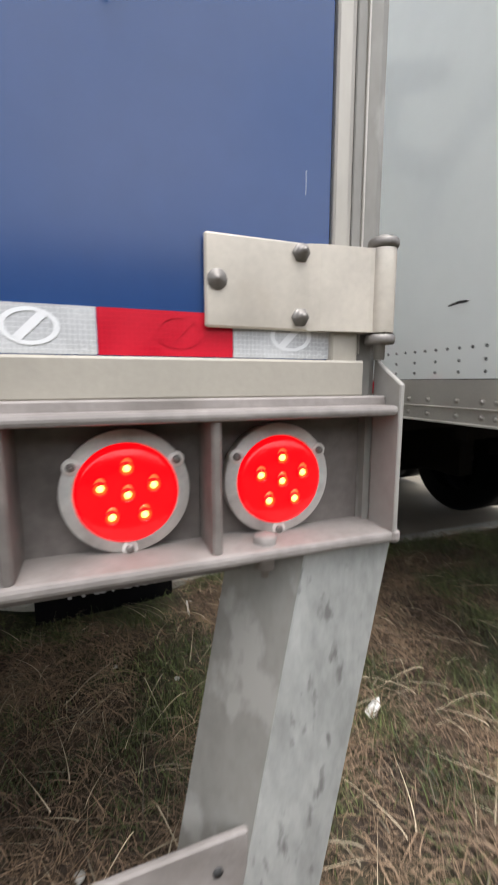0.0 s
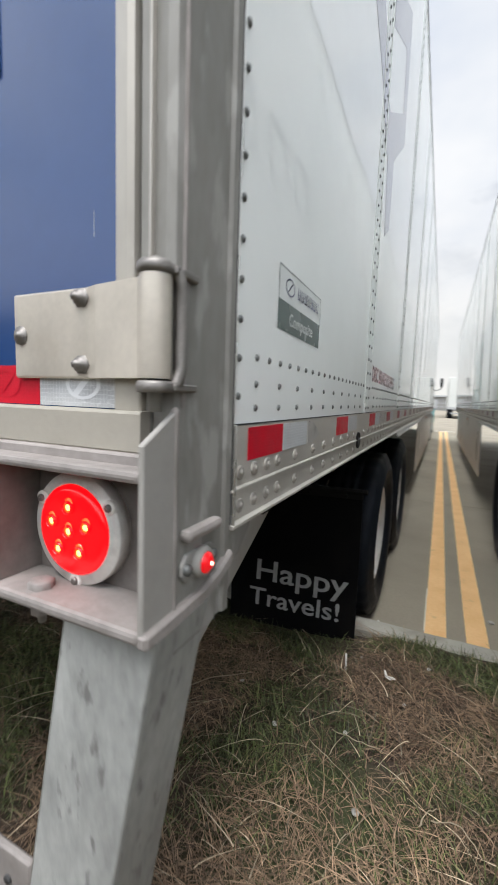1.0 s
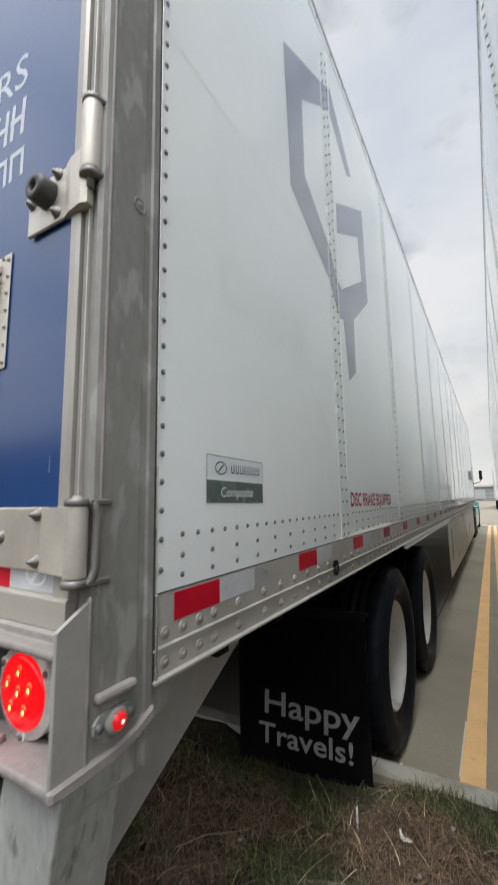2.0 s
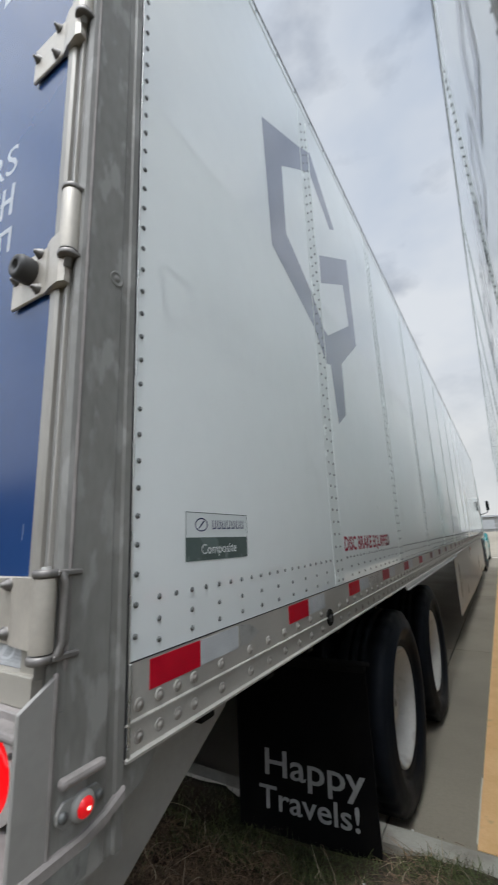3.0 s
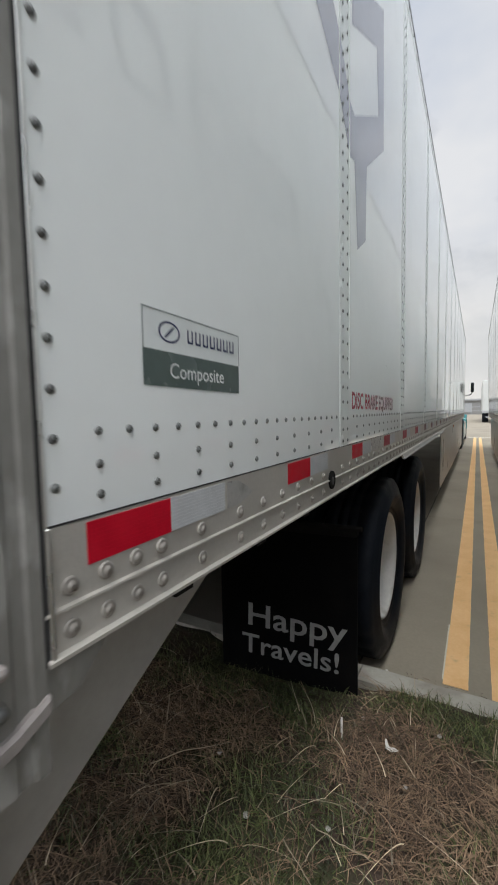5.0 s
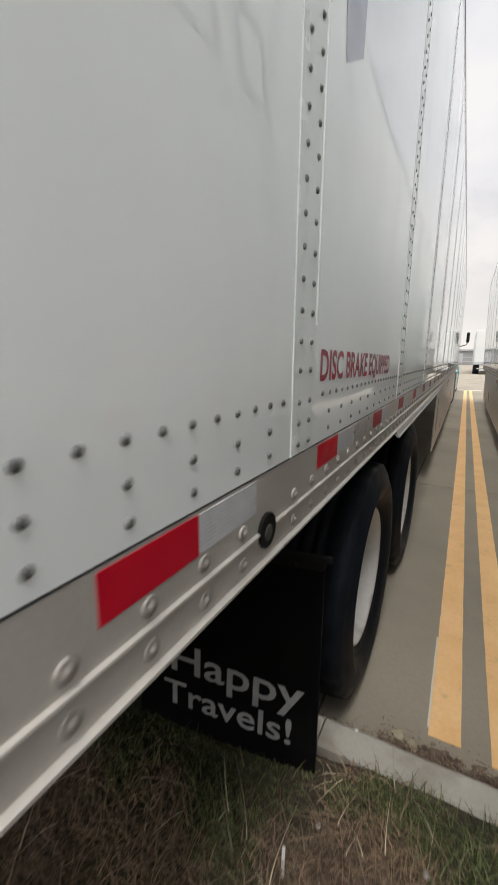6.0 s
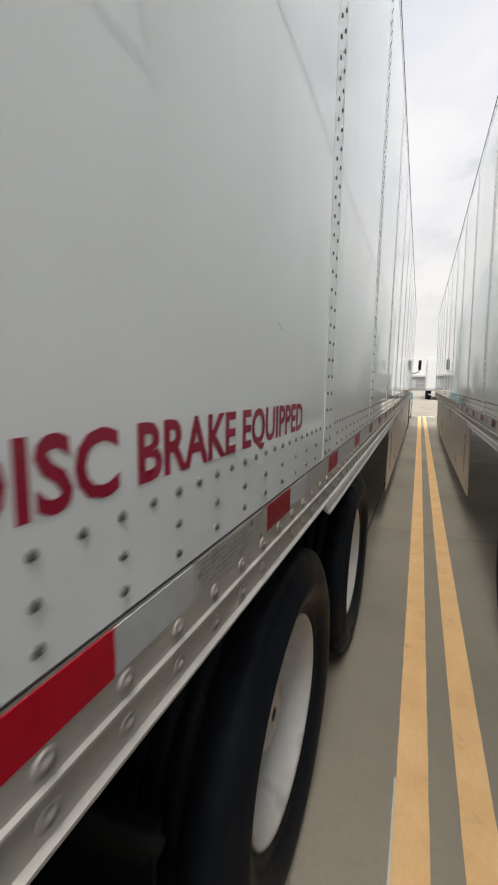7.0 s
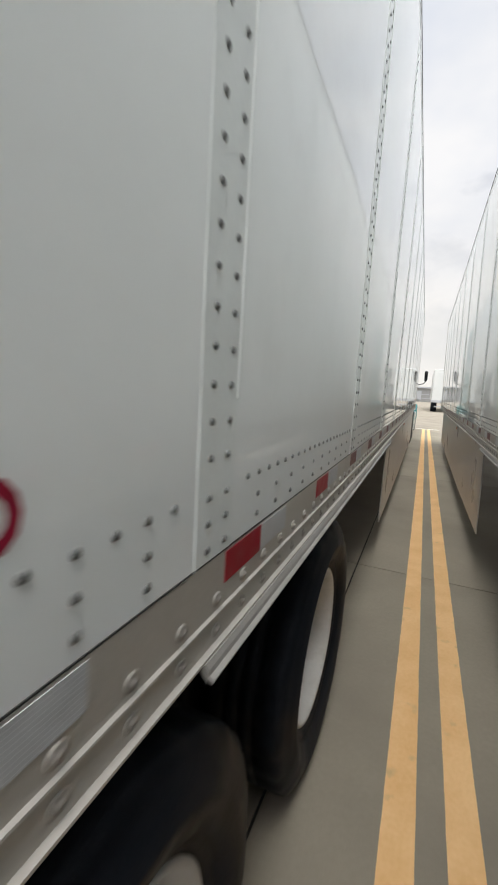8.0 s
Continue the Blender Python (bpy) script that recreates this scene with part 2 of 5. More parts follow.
TAPE_DARK = tape_mat("dark_red_reflective_tape", (0.13, 0.035, 0.035), (0.16, 0.05, 0.05))
TAPE_WHITE = tape_mat("white_reflective_tape", (0.46, 0.47, 0.48), (0.66, 0.67, 0.67))
for dull in (FLAPM, RUBBER, UNDER):
    dull.node_tree.nodes["Principled BSDF"].inputs["Specular IOR Level"].default_value = 0.15
LABEL = mat("silver_label", (0.46, 0.45, 0.43), 0.35, 0.3, vary=0.15, scale=20, fine=120, stain=(0.32, 0.31, 0.29), stain_at=(0.5, 0.7), stain_scale=20)
INK = mat("black_label_print", (0.10, 0.10, 0.095), 0.5, vary=0.1, scale=30)
LENS = glow("lit_red_lens", (0.40, 0.003, 0.006), (1.0, 0.001, 0.004), 0.9)
LED = glow("tail_led", (1.0, 0.5, 0.2), (1.0, 0.32, 0.06), 7.0)
LED_HALO = glow("tail_led_glow", (0.9, 0.12, 0.03), (1.0, 0.05, 0.006), 1.7)
MARKER_LENS = glow("lit_marker_lens", (0.4, 0.008, 0.01), (1.0, 0.008, 0.015), 0.45)
MARKER_LED = glow("marker_led", (1.0, 0.4, 0.3), (1.0, 0.25, 0.18), 8.0)
LAMP_RING = mat("grey_lamp_flange", (0.74, 0.72, 0.675), 0.45, 0.1, vary=0.14, scale=25, fine=140, stain=(0.35, 0.32, 0.29), stain_at=(0.5, 0.8), stain_scale=25)
CONCRETE = mat("pavement_concrete", (0.322, 0.286, 0.222), 0.85, vary=0.13, scale=1.3, fine=45, bump=0.0018, bump_scale=130, random_by="object",
               stain=(0.225, 0.198, 0.158), stain_at=(0.45, 0.72), stain_scale=0.7)
JOINT = mat("joint_filler", (0.035, 0.032, 0.028), 0.9, vary=0.3, scale=12)
KERB = mat("kerb_concrete", (0.44, 0.425, 0.365), 0.85, vary=0.14, scale=5, fine=70, bump=0.002, bump_scale=110, random_by="object",
           stain=(0.28, 0.255, 0.21), stain_at=(0.5, 0.78), stain_scale=6)
YELLOW = mat("worn_yellow_line_paint", (0.92, 0.55, 0.225), 0.75, vary=0.10, scale=4, fine=60, bump=0.0012, bump_scale=130,
             tint=(0.96, 0.64, 0.32), stain=(0.60, 0.42, 0.21), stain_at=(0.62, 0.78), stain_scale=9)
PALE = mat("faded_white_line_paint", (0.70, 0.66, 0.58), 0.8, vary=0.1, scale=6, fine=60)
SOIL = mat("verge_soil", (0.050, 0.035, 0.025), 0.95, vary=0.35, scale=5, fine=60, bump=0.012, bump_scale=35, tint=(0.085, 0.060, 0.042),
           stain=(0.045, 0.055, 0.02), stain_at=(0.48, 0.62), stain_scale=2.2)
SOIL_DRY = mat("dry_gutter_soil", (0.15, 0.105, 0.075), 0.95, vary=0.4, scale=14, fine=110, bump=0.006, bump_scale=90, tint=(0.24, 0.175, 0.13),
               stain=(0.07, 0.05, 0.04), stain_at=(0.5, 0.7), stain_scale=25)
GRASS = mat("green_grass_blades", (0.052, 0.076, 0.020), 0.6, vary=0.3, scale=3, fine=20, random_by="island", tint=(0.15, 0.17, 0.06))
PALE_STRAW = mat("pale_straw", (0.43, 0.36, 0.25), 0.7, vary=0.2, scale=3, fine=20, random_by="island")
STRAW = mat("dry_straw", (0.17, 0.110, 0.070), 0.75, vary=0.3, scale=3, fine=20, random_by="island", tint=(0.31, 0.215, 0.135))
LEAF = mat("dead_leaf_litter", (0.165, 0.115, 0.075), 0.85, vary=0.4, scale=9, fine=60, random_by="island", tint=(0.32, 0.245, 0.17))
CRUMB = mat("tan_broken_concrete", (0.40, 0.345, 0.24), 0.85, vary=0.2, scale=30, fine=160, bump=0.002, bump_scale=120)
LITTER = mat("white_plastic_litter", (0.68, 0.67, 0.63), 0.55, vary=0.12, scale=30, fine=200)
STONE = mat("pale_stone", (0.4, 0.385, 0.35), 0.8, vary=0.2, scale=30, fine=200, bump=0.001, bump_scale=150)
SKIRT = mat("grey_white_skirt_panel", (0.46, 0.45, 0.435), 0.30, vary=0.05, scale=1.2, fine=12, rough_vary=0.04, ior=1.22)
TEAL = mat("teal_cab_paint", (0.012, 0.16, 0.16), 0.15, vary=0.08, scale=3, fine=30)
GLASSY = mat("dark_cab_glass", (0.012, 0.014, 0.016), 0.05, vary=0.1, scale=3)
CHROME = mat("chrome", (0.75, 0.75, 0.75), 0.12, 1.0, vary=0.05, scale=9)
AMBER = mat("amber_lens", (0.7, 0.2, 0.02), 0.2, vary=0.1, scale=20)
FARWHITE = mat("far_trailer_white", (0.50, 0.515, 0.50), 0.35, vary=0.06, scale=0.8, fine=8)
FARWALL = mat("far_building_wall", (0.22, 0.22, 0.215), 0.8, vary=0.1, scale=0.3, fine=4)
FARGREY = mat("far_grey_steel", (0.35, 0.36, 0.37), 0.5, 0.4, vary=0.1, scale=2)
BANK = mat("dark_sky_blocker", (0.11, 0.105, 0.09), 0.9, vary=0.25, scale=0.8, fine=12, bump=0.004, bump_scale=30)


# ---- builders ----
SIDE = 1.0  # +1 builds a side that faces +x, -1 its mirror image


def box(bm, x0, x1, y0, y1, z0, z1, bevel=0.0, segments=1):
    xs = sorted((SIDE * x0, SIDE * x1))
    made = bmesh.ops.create_cube(bm, size=1.0, matrix=Matrix.LocRotScale(
        ((xs[0] + xs[1]) / 2, (y0 + y1) / 2, (z0 + z1) / 2), None, (xs[1] - xs[0], abs(y1 - y0), abs(z1 - z0))))
    if bevel:
        edges = {e for v in made["verts"] for e in v.link_edges}
        bmesh.ops.bevel(bm, geom=list(edges), offset=bevel, segments=segments, affect="EDGES", profile=0.5)


def prism(bm, points, axis, a, b, bevel=0.0):
    """A flat outline of (u, v) points drawn out from a to b along an axis: x takes (y, z), y takes (x, z), z takes (x, y)."""
    def at(u, v, w):
        p = {"x": (w, u, v), "y": (u, w, v), "z": (u, v, w)}[axis]
        return (SIDE * p[0], p[1], p[2])
    lo, hi = [bm.verts.new(at(u, v, a)) for u, v in points], [bm.verts.new(at(u, v, b)) for u, v in points]
    faces = [bm.faces.new(lo), bm.faces.new(list(reversed(hi)))]
    for i in range(len(points)):
        j = (i + 1) % len(points)
        faces.append(bm.faces.new((lo[j], lo[i], hi[i], hi[j])))
    bmesh.ops.recalc_face_normals(bm, faces=faces)
    if bevel:
        bmesh.ops.bevel(bm, geom=list({e for f in faces for e in f.edges}), offset=bevel, segments=1, affect="EDGES", profile=0.5)


def lathe(bm, profile, y, z, segments=40, skip=None, axis="x", x=0.0):
    """A ring of (radius, along) points turned round an axis through (y, z), or (x, z) for a y axis, or (x, y) for a z axis."""
    rings = []
    for r, w in profile:
        ring = []
        for k in range(segments):
            c, s = math.cos(2 * math.pi * k / segments), math.sin(2 * math.pi * k / segments)
            p = {"x": (w, y + r * c, z + r * s), "y": (x + r * c, w, z + r * s), "z": (x + r * c, y + r * s, w)}[axis]
            ring.append(bm.verts.new((SIDE * p[0], p[1], p[2])))
        rings.append(ring)
    faces = []
    for i in range(len(rings) - 1):
        for k in range(segments):
            if skip and skip(i, k):
                continue
            j = (k + 1) % segments
            faces.append(bm.faces.new((rings[i][k], rings[i][j], rings[i + 1][j], rings[i + 1][k])))
    for f in faces:
        f.smooth = True
    if profile[0][0] > 1e-4 and profile[0] == profile[-1]:
        bmesh.ops.remove_doubles(bm, verts=rings[0] + rings[-1], dist=1e-6)
    bmesh.ops.recalc_face_normals(bm, faces=[f for f in faces if f.is_valid])


def tube(bm, a, b, radius, segments=10, bend=None):
    """A round bar from a to b, or through the points of bend between them."""
    points = [Vector(a), *(Vector(p) for p in (bend or ())), Vector(b)]
    rings = []
    for i, p in enumerate(points):
        way = (points[min(i + 1, len(points) - 1)] - points[max(i - 1, 0)]).normalized()
        u = way.orthogonal().normalized()
        v = way.cross(u)
        rings.append([bm.verts.new((SIDE * q.x, q.y, q.z)) for q in
                      (p + radius * (math.cos(2 * math.pi * k / segments) * u + math.sin(2 * math.pi * k / segments) * v) for k in range(segments))])
    if len(points) > 2:
        for i in range(1, len(rings)):  # keep the rings in step
            best = min(range(segments), key=lambda s: sum((rings[i][(k + s) % segments].co - rings[i - 1][k].co).length for k in range(segments)))
            rings[i] = rings[i][best:] + rings[i][:best]
    faces = [bm.faces.new(rings[0]), bm.faces.new(rings[-1])]
    for i in range(len(rings) - 1):
        for k in range(segments):
            j = (k + 1) % segments
            f = bm.faces.new((rings[i][k], rings[i][j], rings[i + 1][j], rings[i + 1][k]))
            f.smooth = True
            faces.append(f)
    bmesh.ops.recalc_face_normals(bm, faces=faces)


def part(name, bm, material, parent=None, label=""):
    me = bpy.data.meshes.new(name)
    bm.to_mesh(me)
    bm.free()
    me.materials.append(material)
    ob = new(name, me)
    ob.parent = parent
    return tagged(ob, label) if label else ob


def one_box(name, dims, material, parent, label="", bevel=0.0, segments=1):
    bm = bmesh.new()
    box(bm, *dims, bevel=bevel, segments=segments)
    return part(name, bm, material, parent, label)


def shared(name, mesh, parent, at):
    ob = new(name, mesh)
    ob.parent = parent
    ob.location = at
    return ob


def dome_mesh(name, radius, height, material, collar=0.0, segments=8):
    """A rivet head that stands on the plane x = 0 and faces the side."""
    bm = bmesh.new()
    prof = [(radius * 1.0, -0.001), (radius * 0.98, height * 0.35), (radius * 0.68, height * 0.85), (radius * 0.2, height)]
    if collar:
        prof = [(radius * 1.5, -0.001), (radius * 1.5, collar), (radius, collar)] + prof[1:]
    lathe(bm, prof, 0, 0, segments)
    me = bpy.data.meshes.new(name)
    bm.to_mesh(me)
    bm.free()
    me.materials.append(material)
    return me


def joined_copies(name, mesh, places, parent, material):
    """Many alike small heads as one mesh, for those too far off to pick apart."""
    n = len(mesh.vertices)
    base = np.empty(n * 3)
    mesh.vertices.foreach_get("co", base)
    base = base.reshape(-1, 3)
    faces = [tuple(p.vertices) for p in mesh.polygons]
    verts = np.concatenate([base + np.array(p) for p in places])
    me = bpy.data.meshes.new(name)
    me.from_pydata(verts.tolist(), [], [tuple(i + k * n for i in f) for k in range(len(places)) for f in faces])
    me.materials.append(material)
    ob = new(name, me)
    ob.parent = parent
    return tagged(ob, kind="stuff")


def lettering(name, words, height, width, matrix, material, parent, label="", bold=0.0, bend=None, align="LEFT"):
    """Flat lettering of a cap height and total width, laid on the plane of the matrix."""
    cu = bpy.data.curves.new(name, "FONT")
    cu.body, cu.align_x, cu.offset, cu.resolution_u = words, align, bold, 3
    tmp = bpy.data.objects.new(name, cu)
    scene.collection.objects.link(tmp)
    me = bpy.data.meshes.new_from_object(tmp.evaluated_get(bpy.context.evaluated_depsgraph_get()))
    bpy.data.objects.remove(tmp)
    co = np.empty(len(me.vertices) * 3)
    me.vertices.foreach_get("co", co)
    co = co.reshape(-1, 3)
    lo, hi = co.min(0), co.max(0)
    top = 0.70 if lo[1] > -0.1 else hi[1]
    sx, sy = width / (hi[0] - lo[0]), height / top
    pts = [matrix @ Vector(((x - (lo[0] if align == "LEFT" else hi[0])) * sx, y * sy, 0)) for x, y, _ in co]
    if bend:
        pts = [Vector((p.x + bend(p.y, p.z), p.y, p.z)) for p in pts]
    me.vertices.foreach_set("co", [c for p in pts for c in p])
    me.materials.clear()
    me.materials.append(material)
    me.update()
    ob = new(name, me)
    ob.parent = parent
    return tagged(ob, label) if label else ob


# ---- the trailers ----
PITCH, FIRST = 1.219, 1.203          # wall posts: spacing, and the first one's rear rivet line
LENGTH, WIDTH, ROOF = 16.1, 2.59, 3.74
PANEL_Z, RAIL_Z = 1.262, 1.113        # bottom edges of the wall panels and of the bottom rail
BOW = 0.0014


def panel_span(k):
    """Rear and front edges of the k-th wall panel."""
    lo = 0.104 if k == 0 else FIRST + (k - 1) * PITCH + 0.079
    return lo, min(FIRST + k * PITCH - 0.032, LENGTH - 0.03)


def bulge(y, z):
    """How far a wall panel stands out at a place, between its fixed edges."""
    for k in range(13):
        lo, hi = panel_span(k)
        if lo <= y <= hi:
            t, v = (y - lo) / (hi - lo), (z - PANEL_Z) / (ROOF - PANEL_Z)
            return BOW * (0.7 + 0.3 * math.sin(2.1 * k)) * 4 * t * (1 - t) * min(1, 3.2 * v * (1 - v) + 0.25)
    return 0.004


def wall_panel(k, root):
    lo, hi = panel_span(k)
    nu, nv = 14, 16
    bm = bmesh.new()
    grid = [[bm.verts.new((SIDE * bulge(lo + (hi - lo) * (0.0005 + 0.999 * i / nu), z), lo + (hi - lo) * i / nu, z))
             for i in range(nu + 1)] for z in (PANEL_Z + (ROOF - 0.042 - PANEL_Z) * j / nv for j in range(nv + 1))]
    for j in range(nv):
        for i in range(nu):
            f = bm.faces.new((grid[j][i], grid[j][i + 1], grid[j + 1][i + 1], grid[j + 1][i]))
            f.smooth = True
    rim = [e for e in bm.edges if e.is_boundary]
    ext = bmesh.ops.extrude_edge_only(bm, edges=rim)
    for e in rim:
        e.smooth = False
    for v in [g for g in ext["geom"] if isinstance(g, bmesh.types.BMVert)]:
        v.co.x = -SIDE * 0.012
    bmesh.ops.recalc_face_normals(bm, faces=bm.faces[:])
    if sum(f.normal.x for f in bm.faces) * SIDE < 0:
        bmesh.ops.reverse_faces(bm, faces=bm.faces[:])
    return part("side_panel", bm, WHITE, root)


def joint_strip(k, root):
    y = FIRST + k * PITCH
    bm = bmesh.new()
    box(bm, -0.01, 0.0012, y - 0.0315, y + 0.0785, PANEL_Z - 0.002, ROOF - 0.043, bevel=0.0004)
    box(bm, 0.0, 0.0040, y + 0.075, y + 0.081, PANEL_Z + 0.23, ROOF - 0.09, bevel=0.0014, segments=2)
    box(bm, 0.0, 0.0022, y - 0.033, y - 0.028, PANEL_Z - 0.002, ROOF - 0.09, bevel=0.0009)
    return part("joint_strip", bm, STRIP, root, "white riveted strip over a wall joint")


def bottom_rail(root, y0=0.1):
    """Extruded rail: flat upper band, a raised ridge, a lower band and a turned lip, as one outline drawn along the wall."""
    z0, z1 = RAIL_Z, PANEL_Z
    outline = [(-0.09, z1), (-0.001, z1), (0.001, z1 - 0.003), (0.001, 1.1705), (0.006, 1.1690), (0.0065, 1.1662), (0.002, 1.1645),
               (0.002, z0 + 0.007), (0.010, z0 + 0.0045), (0.010, z0), (-0.09, z0)]
    bm = bmesh.new()
    prism(bm, outline, "y", y0, LENGTH)
    rail = part("bottom_rail", bm, ALU, root, "satin aluminium bottom rail with a raised ridge")
    one_box("rail_end", (0.0, 0.0085, y0 + 0.004, y0 + 0.0095, z0, z1), ALU_BRIGHT, rail, "bright turned end of the rail", 0.0015)
    one_box("rail_seam", (-0.02, 0.0016, y0 + 0.004, LENGTH, z1 - 0.0018, z1 + 0.0004), DARK, rail, "dark sealant line")
    return rail


def wheel(y, root, near=True):
    z, r = 0.485, 0.508
    wheel_root = new("wheel")
    wheel_root.parent = root
    for x0, outer in ((-0.036, True), (-0.366, False)):
        bm = bmesh.new()
        w = 0.275
        prof = [(0.292, x0 - 0.030), (0.305, x0 - 0.012), (0.330, x0 + 0.002), (0.336, x0 - 0.001), (0.345, x0 + 0.014), (0.39, x0 + 0.030), (0.41, x0 + 0.033),
                (0.414, x0 + 0.030), (0.44, x0 + 0.028), (0.447, x0 + 0.022), (0.478, x0 + 0.013), (0.502, x0 - 0.001), (r - 0.002, x0 - 0.018)]
        for g in (0.085, 0.135, 0.185):
            prof += [(r, x0 - g + 0.006), (r - 0.012, x0 - g + 0.004), (r - 0.012, x0 - g - 0.004), (r, x0 - g - 0.006)]
        prof += [(r - 0.003, x0 - w + 0.025), (0.47, x0 - w + 0.01), (0.40, x0 - w - 0.004), (0.33, x0 - w), (0.292, x0 - w + 0.03)]
        lathe(bm, prof, y, z, 112)
        for v in bm.verts:  # shoulder notches of the tread
            dy, dz = v.co.y - y, v.co.z - z
            if math.hypot(dy, dz) > 0.494 and round(math.atan2(dz, dy) / (2 * math.pi) * 112) % 4 == 0:
                v.co.y, v.co.z = y + dy * 0.984, z + dz * 0.984
        part("tyre", bm, RUBBER, wheel_root, "black rubber tyre with ribbed sidewall")
        bm = bmesh.new()
        x0 += 0.016 if outer else 0.0
        if outer:
            prof = [(0.290, x0 - 0.05), (0.300, x0 - 0.036), (0.303, x0 - 0.026), (0.296, x0 - 0.020), (0.287, x0 - 0.026), (0.282, x0 - 0.045), (0.272, x0 - 0.06),
                    (0.268, x0 - 0.115), (0.250, x0 - 0.135), (0.230, x0 - 0.150), (0.195, x0 - 0.160), (0.165, x0 - 0.163), (0.135, x0 - 0.160), (0.110, x0 - 0.158),
                    (0.108, x0 - 0.10), (0.095, x0 - 0.075), (0.02, x0 - 0.070)]
        else:
            prof = [(0.296, x0 - 0.02), (0.287, x0 - 0.026), (0.26, x0 - 0.06), (0.24, x0 - 0.2)]
        lathe(bm, prof, y, z, 60, skip=(lambda i, k: outer and i in (8, 9) and k % 12 in (0, 1, 2)))
        rim = part("rim", bm, RIM, wheel_root, "white painted deep-dish steel rim")
        if outer and near:
            for k in range(10):
                a = 2 * math.pi * (k + 0.5) / 10
                bm = bmesh.new()
                lathe(bm, [(0.0165, x0 - 0.165), (0.0165, x0 - 0.138), (0.010, x0 - 0.128), (0.001, x0 - 0.126)], y + 0.142 * math.cos(a), z + 0.142 * math.sin(a), 6)
                part("lug_nut", bm, BOLT, rim)
    return wheel_root


def tail_lamp(x, z, y, parent):
    """Round lamp that faces the rear: flange with tabs, domed lens, six small lit diodes."""
    bm = bmesh.new()
    lathe(bm, [(0.054, y + 0.024), (0.0725, y + 0.024), (0.0735, y + 0.004), (0.0725, y + 0.0015), (0.0610, y + 0.0010), (0.0600, y - 0.0015), (0.0588, y - 0.0015), (0.0575, y + 0.006)], 0, z, 44, axis="y", x=x)
    for a in (32, 150, 270):
        c, s = math.cos(radians(a)), math.sin(radians(a))
        lathe(bm, [(0.0095, y + 0.006), (0.0095, y - 0.0005), (0.0085, y - 0.0012), (0.0005, y - 0.0012)], 0, z + 0.0675 * s, 14, axis="y", x=x + 0.0675 * c)
    lamp = part("tail_lamp", bm, LAMP_RING, parent, "round tail lamp, lit red, in a worn grey flange")
    for a in (32, 150, 270):
        c, s = math.cos(radians(a)), math.sin(radians(a))
        bm = bmesh.new()
        lathe(bm, [(0.0052, y - 0.0010), (0.0048, y - 0.0040), (0.0025, y - 0.0048), (0.0005, y - 0.0048)], 0, z + 0.0675 * s, 10, axis="y", x=x + 0.0675 * c)
        part("screw", bm, BOLT, lamp)
    bm = bmesh.new()
    lathe(bm, [(0.0585, y + 0.004), (0.0575, y - 0.004), (0.051, y - 0.0075), (0.030, y - 0.0095), (0.0008, y - 0.010)], 0, z, 40, axis="y", x=x)
    spots = [(x + r * math.cos(a), z + r * math.sin(a)) for a, r in [(radians(72 * k + 90), 0.0305) for k in range(5)] + [(0.0, 0.0)]]
    part("lens", bm, LENS, lamp, "lit red lens")
    for cx, cz in spots:
        bm = bmesh.new()
        # Rims are added to hide the diodes from the side.
        lathe(bm, [(0.0088, y - 0.0060), (0.0084, y - 0.0140), (0.0074, y - 0.0140), (0.0072, y - 0.0095)], 0, cz, 14, axis="y", x=cx)
        part("lens_rim", bm, LENS, lamp)
        bm = bmesh.new()
        lathe(bm, [(0.0044, y - 0.0060), (0.0040, y - 0.0108), (0.0004, y - 0.0112)], 0, cz, 8, axis="y", x=cx)
        diode = part("diode", bm, LED, lamp, "bright orange-yellow lit diode")
        # The diode's orange glow is painted as an emissive ring.
        bm = bmesh.new()
        lathe(bm, [(0.0072, y - 0.0060), (0.0071, y - 0.0104), (0.0044, y - 0.0102)], 0, cz, 14, axis="y", x=cx)
        for v in bm.verts:  # the glow is drawn out upwards
            v.co.z = cz + (v.co.z - cz) * (1.7 if v.co.z > cz else 1.0)
        part("reflector", bm, LED_HALO, diode, "orange glow drawn as a halo round the diode")
    return lamp


def hex_bolt(parent, x, y, z, r=0.011, out=0.016, name="bolt"):
    bm = bmesh.new()
    lathe(bm, [(r * 1.35, y), (r * 1.35, y - 0.002), (r, y - 0.002), (r, y - out * 0.55), (r * 0.55, y - out * 0.6), (r * 0.52, y - out), (0.0008, y - out - 0.001)], 0, z, 6 if name == "bolt" else 12, axis="y", x=x)
    return part(name, bm, BOLT, parent)


